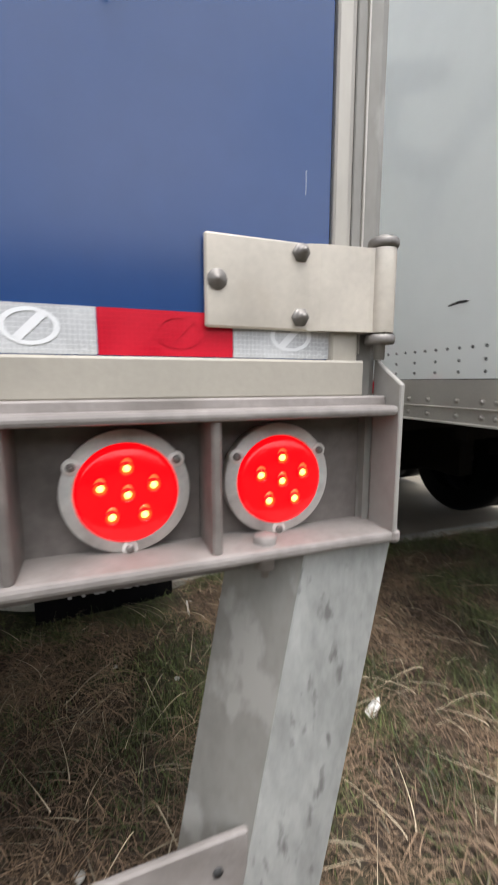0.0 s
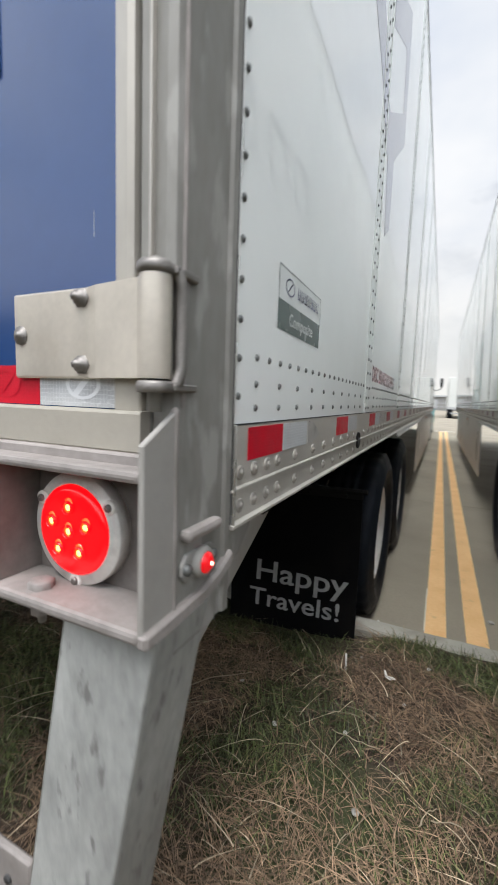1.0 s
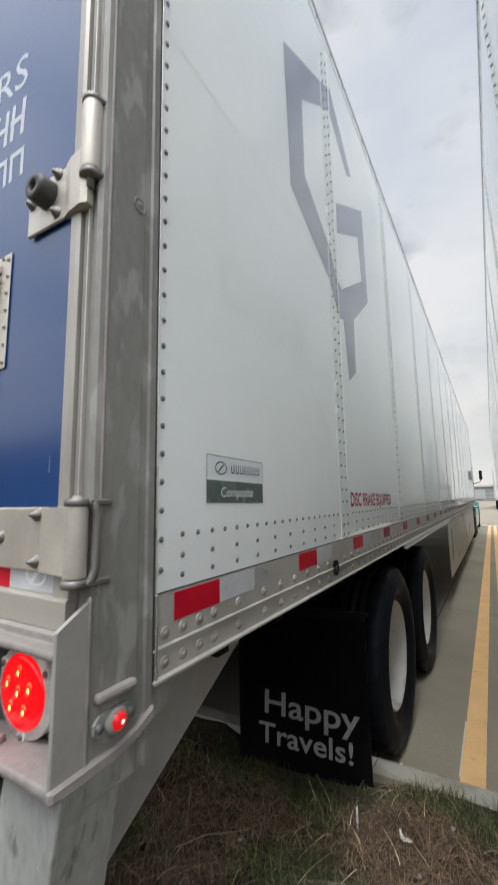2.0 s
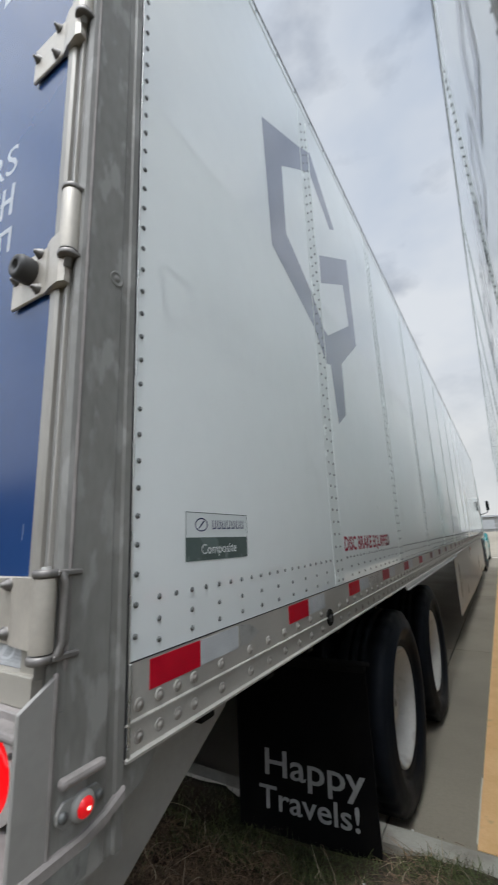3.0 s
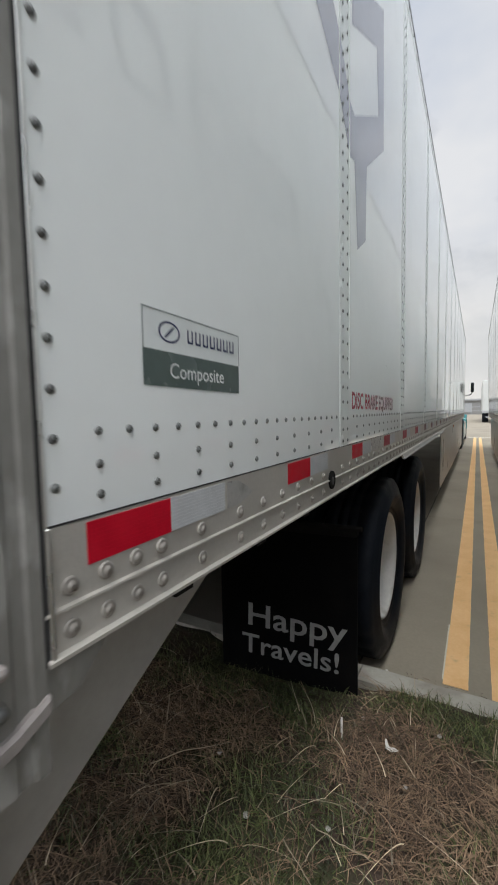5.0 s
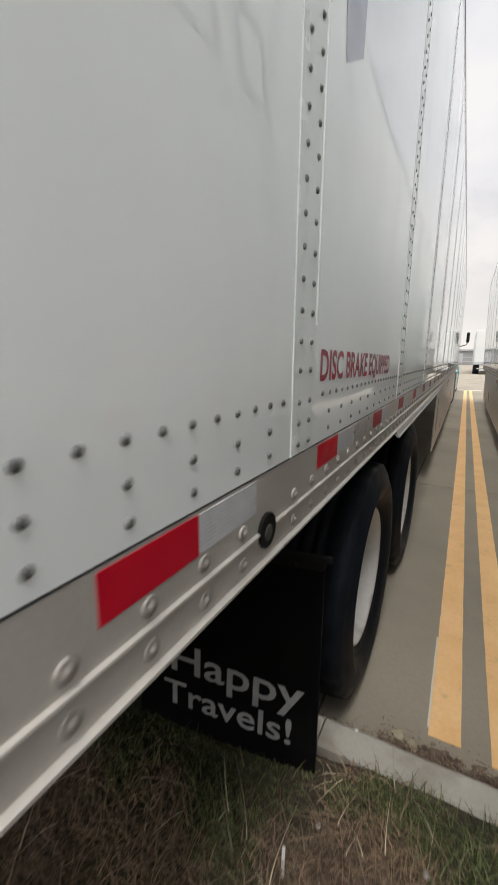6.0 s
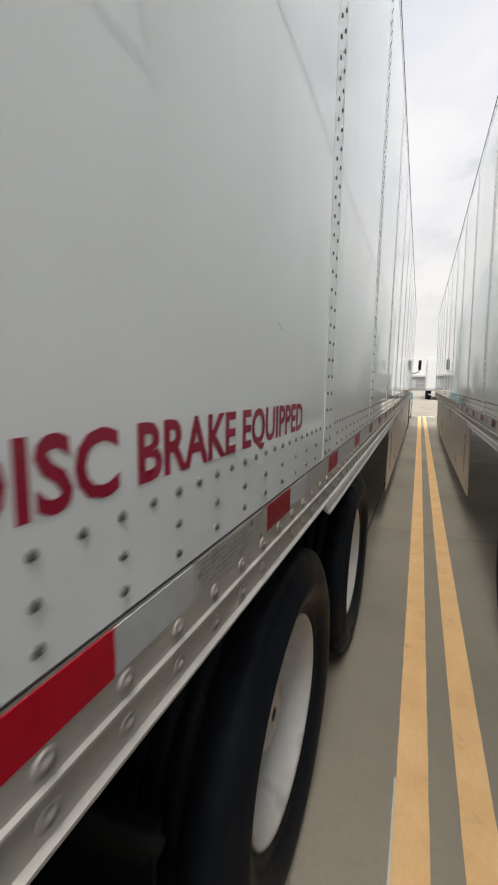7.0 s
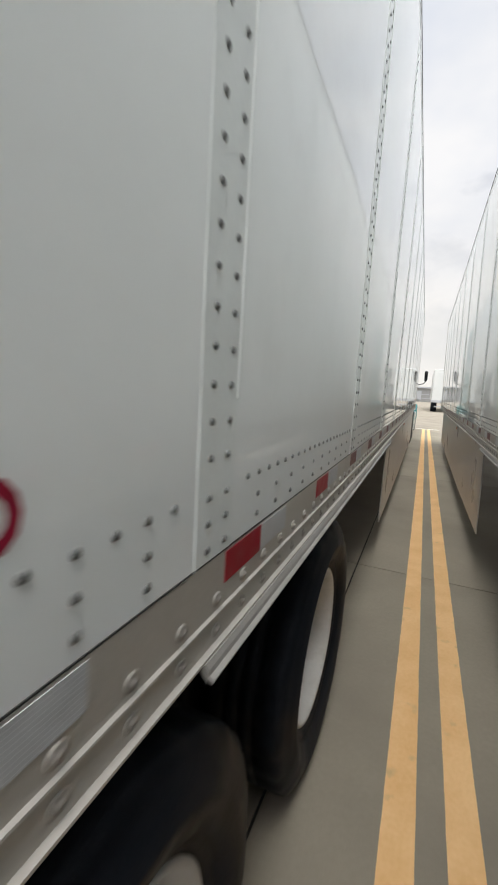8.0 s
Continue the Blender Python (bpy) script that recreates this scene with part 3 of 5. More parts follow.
def hinge(z, root, kind):
    """Strap hinge on the door's edge with its barrel at the corner post. kind: low, middle or high."""
    y = -0.036
    bm = bmesh.new()
    if kind == "low":
        box(bm, -0.242, -0.098, y - 0.007, y, z - 0.052, z + 0.052, bevel=0.0025)
        prism(bm, [(-0.112, y), (-0.112, y - 0.007), (-0.096, y - 0.012), (-0.030, y - 0.020), (-0.012, y - 0.026), (-0.012, y - 0.004), (-0.03, y + 0.006)], "z", z - 0.0515, z + 0.0515)
        lathe(bm, [(0.0165, z - 0.052), (0.017, z - 0.048), (0.017, z + 0.048), (0.0165, z + 0.052)], y - 0.016, 0, 20, axis="z", x=-0.009)
    else:
        box(bm, -0.205, -0.075, y - 0.007, y, z - 0.052, z + 0.052, bevel=0.0025)
        prism(bm, [(-0.09, y), (-0.09, y - 0.007), (-0.07, y - 0.013), (-0.035, y - 0.017), (-0.022, y - 0.012), (-0.022, y), (-0.035, y + 0.006)], "z", z - 0.052, z + 0.056)
        lathe(bm, [(0.0175, z + 0.01), (0.018, z + 0.015), (0.018, z + 0.135), (0.017, z + 0.14)], y - 0.006, 0, 20, axis="z", x=-0.022)
    h = part("hinge", bm, HINGE, root, "pale steel strap hinge with dull bolts")
    pin = -0.009 if kind == "low" else -0.022
    lo, hi = (z - 0.066, z + 0.053) if kind == "low" else (z - 0.004, z + 0.141)
    for a in (lo, hi):
        bm = bmesh.new()
        back = 0.016 if kind == "low" else 0.006
        lathe(bm, [(0.001, a), (0.018, a), (0.0195, a + 0.003), (0.0195, a + 0.009), (0.017, a + 0.012), (0.001, a + 0.012)], y - back, 0, 18, axis="z", x=pin)
        box(bm, pin - 0.006, pin + 0.020, y - 0.008, 0.000, a + 0.001, a + 0.010, bevel=0.002)
        part("barrel_cap", bm, BOLT, h, "dark steel collar bracketed to the post")
    bm = bmesh.new()
    tube(bm, (pin, y - back, lo - 0.02), (pin, y - back, hi + 0.016), 0.0075, 8)
    part("hinge_pin", bm, GALV, h)
    if kind == "low":
        bm = bmesh.new()
        tube(bm, (0.000, y - 0.004, hi + 0.004), (0.000, y - 0.004, lo + 0.006), 0.0075, 8, bend=[(0.006, y + 0.002, hi + 0.004), (0.007, y + 0.007, hi - 0.008), (0.007, y + 0.007, lo + 0.026), (0.006, y + 0.002, lo + 0.010)])
        part("hinge_bracket", bm, BOLT, h, "bent steel bracket welded to the post")
        places = ((-0.228, z + 0.001), (-0.122, z + 0.040), (-0.122, z - 0.036))
    else:
        places = ((-0.190, z + 0.012), (-0.112, z + 0.044), (-0.112, z - 0.034))
    for i, (bx, bz) in enumerate(places):
        hex_bolt(h, bx, y - 0.007, bz, 0.0088, 0.006 if (kind == "low" and i == 0) else 0.013, "bolt_head" if (kind == "low" and i == 0) else "bolt")
    if kind == "middle":
        bm = bmesh.new()
        lathe(bm, [(0.026, y - 0.006), (0.027, y - 0.010), (0.026, y - 0.034), (0.022, y - 0.040), (0.011, y - 0.040), (0.010, y - 0.028), (0.0008, y - 0.028)], 0, z + 0.012, 20, axis="y", x=-0.140)
        part("rubber_stop", bm, GASKET, h, "round black rubber door stop")
    return h


def vent(root):
    """Louvred aluminium vent on the door: a riveted frame with two columns of slats."""
    x0, x1, z0, z1, y = -0.585, -0.268, 1.690, 1.935, -0.034
    bm = bmesh.new()
    box(bm, x0, x1, y - 0.003, y, z0, z1, bevel=0.001)
    v = part("vent", bm, HINGE, root, "aluminium louvred vent with two columns of slats")
    for col in range(2):
        cx0 = x0 + 0.030 + col * 0.138
        for k in range(10):
            z = z0 + 0.022 + k * 0.0208
            bm = bmesh.new()
            prism(bm, [(y - 0.003, z), (y - 0.014, z), (y - 0.012, z + 0.004), (y - 0.003, z + 0.0155)], "x", cx0, cx0 + 0.118)
            part("slat", bm, HINGE, v)
            # A dark strip paints the shade in the opening below each slat.
            bm = bmesh.new()
            box(bm, cx0 + 0.003, cx0 + 0.115, y - 0.0042, y - 0.003, z - 0.0045, z - 0.0002)
            part("slot", bm, DARK, v)
    for k in range(7):
        for x in (x0 + 0.008, x1 - 0.008):
            hex_bolt(v, x, y - 0.003, z0 + 0.012 + k * 0.0365, 0.0028, 0.003, "rivet")
    for k in range(6):
        for z in (z0 + 0.007, z1 - 0.007):
            hex_bolt(v, x0 + 0.03 + k * 0.052, y - 0.003, z, 0.0028, 0.003, "rivet")
    bm = bmesh.new()
    tube(bm, (-0.325, y - 0.012, z0 + 0.004), (-0.335, y - 0.014, z0 - 0.055), 0.003, 6, bend=[(-0.327, y - 0.018, z0 - 0.03)])
    box(bm, -0.345, -0.310, y - 0.012, y - 0.002, z0 - 0.006, z0 + 0.012, bevel=0.002)
    part("vent_catch", bm, GALV, v, "small steel catch with a hanging wire")
    return v


def frame_glyph(bm, x, z, w, h, slant, stroke, put):
    """A slanted hollow block, standing in for a brand's letter. put(u, v) gives the place of a point."""
    def at(u, v):
        return bm.verts.new(put(x + u + slant * v, z + v))
    for u0, u1, v0, v1 in ((0, stroke, 0, h), (w - stroke, w, 0, h * 0.82), (stroke, w - stroke, 0, stroke), (stroke, w - stroke, h - stroke, h)):
        bm.faces.new((at(u0, v0), at(u1, v0), at(u1, v1), at(u0, v1)))


FACE_REAR = Matrix(((1, 0, 0, 0), (0, 0, -1, 0), (0, 1, 0, 0), (0, 0, 0, 1)))


def rear_end(root, full=True):
    """Doors, corner post, sill, lamp box and the guard below it."""
    # corner post: a galvanised box with turned edges
    bm = bmesh.new()
    prism(bm, [(-0.010, -0.018), (0.004, -0.018), (0.004, 0.062), (0.001, 0.066), (0.001, 0.080), (0.006, 0.083), (0.006, 0.097), (-0.02, 0.101), (-0.06, 0.101), (-0.06, -0.008), (-0.010, -0.008)], "z", 1.0, ROOF - 0.02)
    prism(bm, [(-0.030, -0.028), (-0.010, -0.034), (0.000, -0.030), (0.004, -0.0182), (-0.030, -0.0182)], "z", 1.232, ROOF - 0.02)
    prism(bm, [(-0.010, -0.030), (0.004, -0.030), (0.004, -0.0182), (-0.010, -0.0182)], "z", 1.0, 1.232)
    post = part("corner_post", bm, GALV, root, "mottled galvanised steel corner post")
    one_box("post_seam", (-0.01, 0.0045, 0.0985, 0.1035, RAIL_Z, ROOF - 0.05), DARK, post, "dark seam beside the wall panel")
    one_box("post_trim", (-0.005, 0.0046, 0.1036, 0.1085, PANEL_Z, ROOF - 0.09), ALU_BRIGHT, post, "thin bright trim beside the wall panel", 0.001)
    bm = bmesh.new()
    lathe(bm, [(0.016, 0.0035), (0.0165, 0.0052), (0.013, 0.0052), (0.012, 0.0042), (0.006, 0.0042), (0.0055, 0.0050), (0.0005, 0.0050)], 0.050, 1.985, 22)
    part("stamped_boss", bm, GALV, post, "round stamped boss on the post")
    bm = bmesh.new()
    lathe(bm, [(0.001, 1.285)] + [(0.0034 + 0.0013 * noise.noise((i * 0.41, 1.2, 0)), 1.29 + 0.012 * i) for i in range(202)] + [(0.001, 3.722)], -0.019, 0, 6, axis="z", x=0.0035)
    part("weld_bead", bm, GALV_LIGHT, post, "pale uneven weld bead along the post")
    one_box("post_lip", (-0.0312, -0.0285, -0.0365, -0.020, 1.29, ROOF - 0.06), ALU, post, "thin bright lip beside the jamb", 0.0008)
    # door edge: seal, bright edging bar and a groove
    bm = bmesh.new()
    prism(bm, [(-0.0755, -0.004), (-0.0755, -0.037), (-0.073, -0.040), (-0.057, -0.0405), (-0.050, -0.037), (-0.0485, -0.030), (-0.0485, -0.004)], "z", 1.276, ROOF - 0.06)
    edge = part("door_edge", bm, EDGE, root, "pale rounded aluminium door edge")
    one_box("door_seal", (-0.0485, -0.045, -0.024, 0.0, 1.255, ROOF - 0.06), GASKET, edge, "dark rubber seal")
    one_box("jamb_lip", (-0.045, -0.0305, -0.033, 0.0, 1.25, ROOF - 0.06), GALV, edge, "dull grey jamb lip", 0.0015)
    # doors
    bm = bmesh.new()
    box(bm, -1.285, -0.076, -0.033, 0.01, 1.275, ROOF - 0.07, bevel=0.002)
    door = part("door", bm, BLUE, root, "glossy blue rear door with white lettering")
    bm = bmesh.new()
    box(bm, -WIDTH + 0.08, -1.305, -0.033, 0.01, 1.275, ROOF - 0.07, bevel=0.002)
    part("door", bm, BLUE, root, "glossy blue rear door")
    one_box("header", (-WIDTH, 0.004, -0.034, 0.1, ROOF - 0.07, ROOF + 0.02), GALV, root, "galvanised header above the doors", 0.004)
    one_box("corner_post", (-WIDTH, -WIDTH + 0.078, -0.034, 0.1, 1.0, ROOF - 0.07), GALV, root, "mottled galvanised steel corner post", 0.004)
    # sill under the door, mitred against the post
    bm = bmesh.new()
    prism(bm, [(-0.034, 1.233), (-0.0475, 1.2345), (-0.049, 1.2365), (-0.0488, 1.2775), (-0.0475, 1.2805), (-0.030, 1.2815), (0.0, 1.2815), (0.0, 1.233)], "x", -WIDTH + 0.08, -0.031)
    sill = part("door_sill", bm, CREAM, root, "weathered cream aluminium sill under the door")
    one_box("mitre_piece", (-0.0745, -0.036, -0.0425, -0.03, 1.277, 1.338), CREAM, sill, "upright cream end piece", 0.002)
    x, red = -0.075, False
    while x > -WIDTH + 0.2:
        w = 0.131 if x == -0.075 else 0.152
        t = one_box("reflective_tape", (x - w, x, -0.0345, -0.032, 1.2825, 1.3325), TAPE_RED if red else TAPE_WHITE, door, "red reflective tape" if red else "white reflective tape")
        bm = bmesh.new()
        for r0, r1 in ((0.0190, 0.0150),):
            n = 24
            ring = [[bm.verts.new((SIDE * (x - w * 0.42 + 1.5 * r * math.cos(2 * math.pi * k / n)), -0.0352, 1.310 + r * math.sin(2 * math.pi * k / n))) for k in range(n)] for r in (r0, r1)]
            for k in range(n):
                bm.faces.new((ring[0][k], ring[0][(k + 1) % n], ring[1][(k + 1) % n], ring[1][k]))
        bm.faces.new([bm.verts.new((SIDE * (x - w * 0.42 + u), -0.0352, 1.310 + v)) for u, v in ((-0.017, -0.011), (-0.008, -0.014), (0.017, 0.011), (0.008, 0.014))])
        part("printed_mark", bm, VINYL_WHITE if not red else TAPE_RED, t)
        x, red = x - w - 0.001, not red
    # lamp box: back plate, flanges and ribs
    # The back plate and ribs are darker and browner than the flanges.
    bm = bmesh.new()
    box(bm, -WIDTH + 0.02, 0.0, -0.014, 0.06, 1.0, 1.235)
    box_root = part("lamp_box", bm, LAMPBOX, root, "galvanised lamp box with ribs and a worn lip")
    bm = bmesh.new()
    box(bm, -WIDTH, 0.0, -0.088, -0.012, 1.210, 1.223, bevel=0.005, segments=2)
    box(bm, -WIDTH, 0.0, -0.060, -0.012, 1.221, 1.2345, bevel=0.002)
    part("upper_flange", bm, GALV_LIGHT, box_root, "dusty grey steel flange")
    bm = bmesh.new()
    box(bm, -WIDTH, 0.0, -0.089, -0.012, 1.040, 1.055, bevel=0.005, segments=2)
    part("lower_flange", bm, GALV_LIGHT, box_root, "dusty grey steel flange with a chipped rim")
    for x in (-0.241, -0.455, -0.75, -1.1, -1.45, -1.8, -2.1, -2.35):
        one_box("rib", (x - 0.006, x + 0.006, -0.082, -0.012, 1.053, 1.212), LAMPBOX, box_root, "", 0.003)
    # end plate of the box, round the corner onto the side
    bm = bmesh.new()
    prism(bm, [(-0.088, 1.052), (-0.088, 1.250), (-0.034, 1.283), (-0.034, 1.052)], "x", -0.001, 0.0065, bevel=0.0015)
    part("end_plate", bm, PLATE, box_root, "galvanised end plate with welded seams")
    bm = bmesh.new()
    lathe(bm, [(0.001, 1.048)] + [(0.0042 + 0.0010 * noise.noise((i * 0.37, 0.2, 0)), 1.05 + 0.006 * i) for i in range(40)] + [(0.001, 1.287)], -0.0335, 0, 8, axis="z", x=0.0042)
    part("weld_seam", bm, GALV_LIGHT, box_root, "uneven weld seam")
    bm = bmesh.new()
    prism(bm, [(-0.090, 1.038), (-0.090, 1.056), (-0.05, 1.0575), (0.02, 1.061), (0.06, 1.070), (0.100, 1.088), (0.100, 1.066), (0.062, 1.049), (0.02, 1.040), (-0.05, 1.036)], "x", -0.002, 0.0125, bevel=0.004)
    part("bottom_lip", bm, GALV_LIGHT, box_root, "dusty worn steel lip")
    if full:
        tail_lamp(-0.145, 1.127, -0.036, box_root)
        tail_lamp(-0.336, 1.127, -0.036, box_root)
        for x, z in ((-0.175, 1.057), (-0.62, 1.057)):
            bm = bmesh.new()
            lathe(bm, [(0.016, z - 0.002), (0.016, z + 0.006), (0.012, z + 0.008), (0.0008, z + 0.008)], -0.062, 0, 6, axis="z", x=x)
            lathe(bm, [(0.013, z - 0.022), (0.013, z - 0.036), (0.006, z - 0.037), (0.005, z - 0.048), (0.0008, z - 0.048)], -0.062, 0, 6, axis="z", x=x)
            part("bolt", bm, GALV_LIGHT, box_root)
        # side marker lamp with its guard bar
        bm = bmesh.new()
        prism(bm, [(-0.024, 1.092), (-0.013, 1.081), (0.043, 1.081), (0.053, 1.092), (0.053, 1.105), (0.043, 1.115), (-0.013, 1.115), (-0.024, 1.105)], "x", 0.010, 0.0155, bevel=0.0015)
        lathe(bm, [(0.0195, 0.013), (0.0205, 0.018), (0.0185, 0.023), (0.0135, 0.024)], 0.017, 1.098, 20)
        marker = part("marker_lamp", bm, GALV, box_root, "small side marker lamp, lit red, under a guard bar")
        bm = bmesh.new()
        lathe(bm, [(0.0140, 0.020), (0.0130, 0.026), (0.007, 0.0305), (0.0006, 0.031)], 0.017, 1.098, 18)
        part("lens", bm, MARKER_LENS, marker, "lit red lens")
        bm = bmesh.new()
        lathe(bm, [(0.0032, 0.0295), (0.0024, 0.0318), (0.0004, 0.0320)], 0.018, 1.098, 10)
        part("diode", bm, MARKER_LED, marker)
        for y in (-0.014, 0.046):
            bm = bmesh.new()
            lathe(bm, [(0.0075, 0.015), (0.007, 0.020), (0.003, 0.022), (0.0006, 0.022)], y, 1.098 - 0.002 * y, 10)
            part("screw", bm, RIVET, marker)
        bm = bmesh.new()
        box(bm, 0.010, 0.027, -0.024, 0.053, 1.133, 1.148, bevel=0.006, segments=2)
        part("guard_bar", bm, GALV_LIGHT, marker, "rounded steel guard bar")
        marker.location = (-0.0065, 0, 0)
    # leg of the under-run guard, leaning inwards, with its gusset and beam
    if full:
        bm = bmesh.new()
        prism(bm, [(-0.1225, 1.044), (0.0115, 1.044), (-0.088, 0.50), (-0.222, 0.50)], "y", -0.072, -0.064, bevel=0.002)
        prism(bm, [(0.0025, 1.044), (0.0115, 1.044), (-0.088, 0.50), (-0.097, 0.50)], "y", -0.066, 0.035, bevel=0.002)
        leg = part("guard_leg", bm, SCUFFED, root, "scuffed galvanised steel guard leg")
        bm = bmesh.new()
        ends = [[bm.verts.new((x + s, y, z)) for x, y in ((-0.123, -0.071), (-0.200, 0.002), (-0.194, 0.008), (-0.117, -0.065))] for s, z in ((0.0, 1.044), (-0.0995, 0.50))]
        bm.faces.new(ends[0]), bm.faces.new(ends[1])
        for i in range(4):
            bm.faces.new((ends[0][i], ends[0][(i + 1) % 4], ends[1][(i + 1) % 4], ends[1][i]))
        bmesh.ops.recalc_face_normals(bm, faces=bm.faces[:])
        # Shade on this side of the leg is put into a darker steel.
        part("leg_flange", bm, GALV, leg, "splayed inner flange of the leg, coloured dark for its shade")
        bm = bmesh.new()
        prism(bm, [(0.020, 1.06), (0.020, 0.738), (0.105, 0.785), (0.56, 1.033), (0.60, 1.125), (0.2, 1.125)], "x", -0.118, -0.110, bevel=0.002)
        # Light thrown up from the ground is put into the gusset's paler steel.
        part("gusset", bm, PLATE, leg, "flat steel gusset plate")
        bm = bmesh.new()
        prism(bm, [(0.05, 1.055), (0.098, 1.07), (0.098, 1.113), (0.185, 1.113), (0.178, 1.098), (0.140, 1.064), (0.075, 1.050)], "x", -0.008, 0.0, bevel=0.002)
        part("bracket", bm, GALV, leg, "grey steel bracket under the rail")
    if full:
        bm = bmesh.new()
        box(bm, -WIDTH + 0.1, -0.20, -0.071, -0.060, 0.50, 0.652, bevel=0.003)
        beam = part("guard_beam", bm, GALV_LIGHT, root, "pale galvanised under-run beam with bolt holes")
        for x, z in ((-0.245, 0.606), (-0.245, 0.56), (-0.305, 0.60), (-0.345, 0.57)):
            # A dark disc on the face paints the shade in each bolt hole.
            bm = bmesh.new()
            lathe(bm, [(0.007, -0.0715), (0.007, -0.0745), (0.0008, -0.0745)], 0, z, 10, axis="y", x=x)
            part("hole", bm, DARK, beam)
        bm = bmesh.new()
        prism(bm, [(-WIDTH + 0.128, 1.014), (-WIDTH - 0.006 + 0.0, 1.014), (-WIDTH + 0.088, 0.50), (-WIDTH + 0.222, 0.50)], "y", -0.072, 0.05)
        part("guard_leg", bm, SCUFFED, root, "scuffed galvanised steel guard leg")
        vent(door)
        hinge(1.368, door, "low")
        hinge(1.990, door, "middle")
        hinge(2.590, door, "high")
        hinge(3.330, door, "high")
        bm = bmesh.new()
        tube(bm, (-1.02, -0.062, 1.33), (-1.02, -0.062, ROOF - 0.1), 0.017, 12)
        for z in (1.6, 2.3, 3.0, 3.5):
            box(bm, -1.055, -0.985, -0.085, -0.033, z - 0.03, z + 0.03, bevel=0.004)
        part("lock_rod", bm, GALV, door, "steel lock rod in brackets")
        # lettering on the door; the reflection over it is put into its greyer white
        y = -0.0333
        lettering("lettering", "CUSTOMERS", 0.082, 0.70, Matrix.Translation((-0.259, y, 2.335)) @ FACE_REAR, VINYL_DOOR, door, "white lettering reading CUSTOMERS", 0.0, align="RIGHT")
        bm = bmesh.new()
        for i, w in enumerate((0.052, 0.05, 0.052, 0.02, 0.052, 0.052, 0.052, 0.03, 0.05, 0.05, 0.02, 0.05)):
            x = -0.262 - 0.064 * i
            for u0, u1 in ((x - w, x - w + 0.013), (x - 0.013, x)) if w > 0.03 else ((x - w, x - w + 0.013),):
                bm.faces.new([bm.verts.new(p) for p in ((u0, y, 2.213), (u1, y, 2.213), (u1 + 0.004, y, 2.300), (u0 + 0.004, y, 2.300))])
            if w <= 0.03:
                continue
            bm.faces.new([bm.verts.new(p) for p in ((x - w, y - 0.0003, 2.250), (x, y - 0.0003, 2.250), (x, y - 0.0003, 2.263), (x - w, y - 0.0003, 2.263))])
        tagged(part("printed_bar", bm, VINYL_DOOR, door, "row of white bars"), kind="stuff")
        bm = bmesh.new()
        for i, w in enumerate((0.052, 0.05, 0.045, 0.012, 0.05, 0.045, 0.05, 0.05, 0.05, 0.05)):
            x = -0.254 - 0.064 * i
            for u0, u1 in ((x - w, x - w + 0.011), (x - 0.011, x)) if w > 0.03 else ((x - w, x - w + 0.011),):
                bm.faces.new([bm.verts.new(p) for p in ((u0, y, 2.111), (u1, y, 2.111), (u1, y, 2.177), (u0, y, 2.177))])
            if w <= 0.03:
                continue
            bm.faces.new([bm.verts.new(p) for p in ((x - w, y - 0.0003, 2.165), (x, y - 0.0003, 2.165), (x, y - 0.0003, 2.177), (x - w, y - 0.0003, 2.177))])
        tagged(part("printed_bar", bm, VINYL_DOOR, door, "row of white bars"), kind="stuff")
        bm = bmesh.new()
        for i in range(4):
            frame_glyph(bm, -0.425 - 0.19 * i, 3.000, 0.15, 0.22, 0.10, 0.03, lambda u, v: (u, y, v))
        part("brand_device", bm, VINYL_DOOR, door, "row of slanted hollow white shapes")
        bm = bmesh.new()
        box(bm, -0.112, -0.1115, -0.0335, -0.033, 1.478, 1.506)
        part("scratch", bm, VINYL_DOOR, door, "thin pale scratch")
    return door


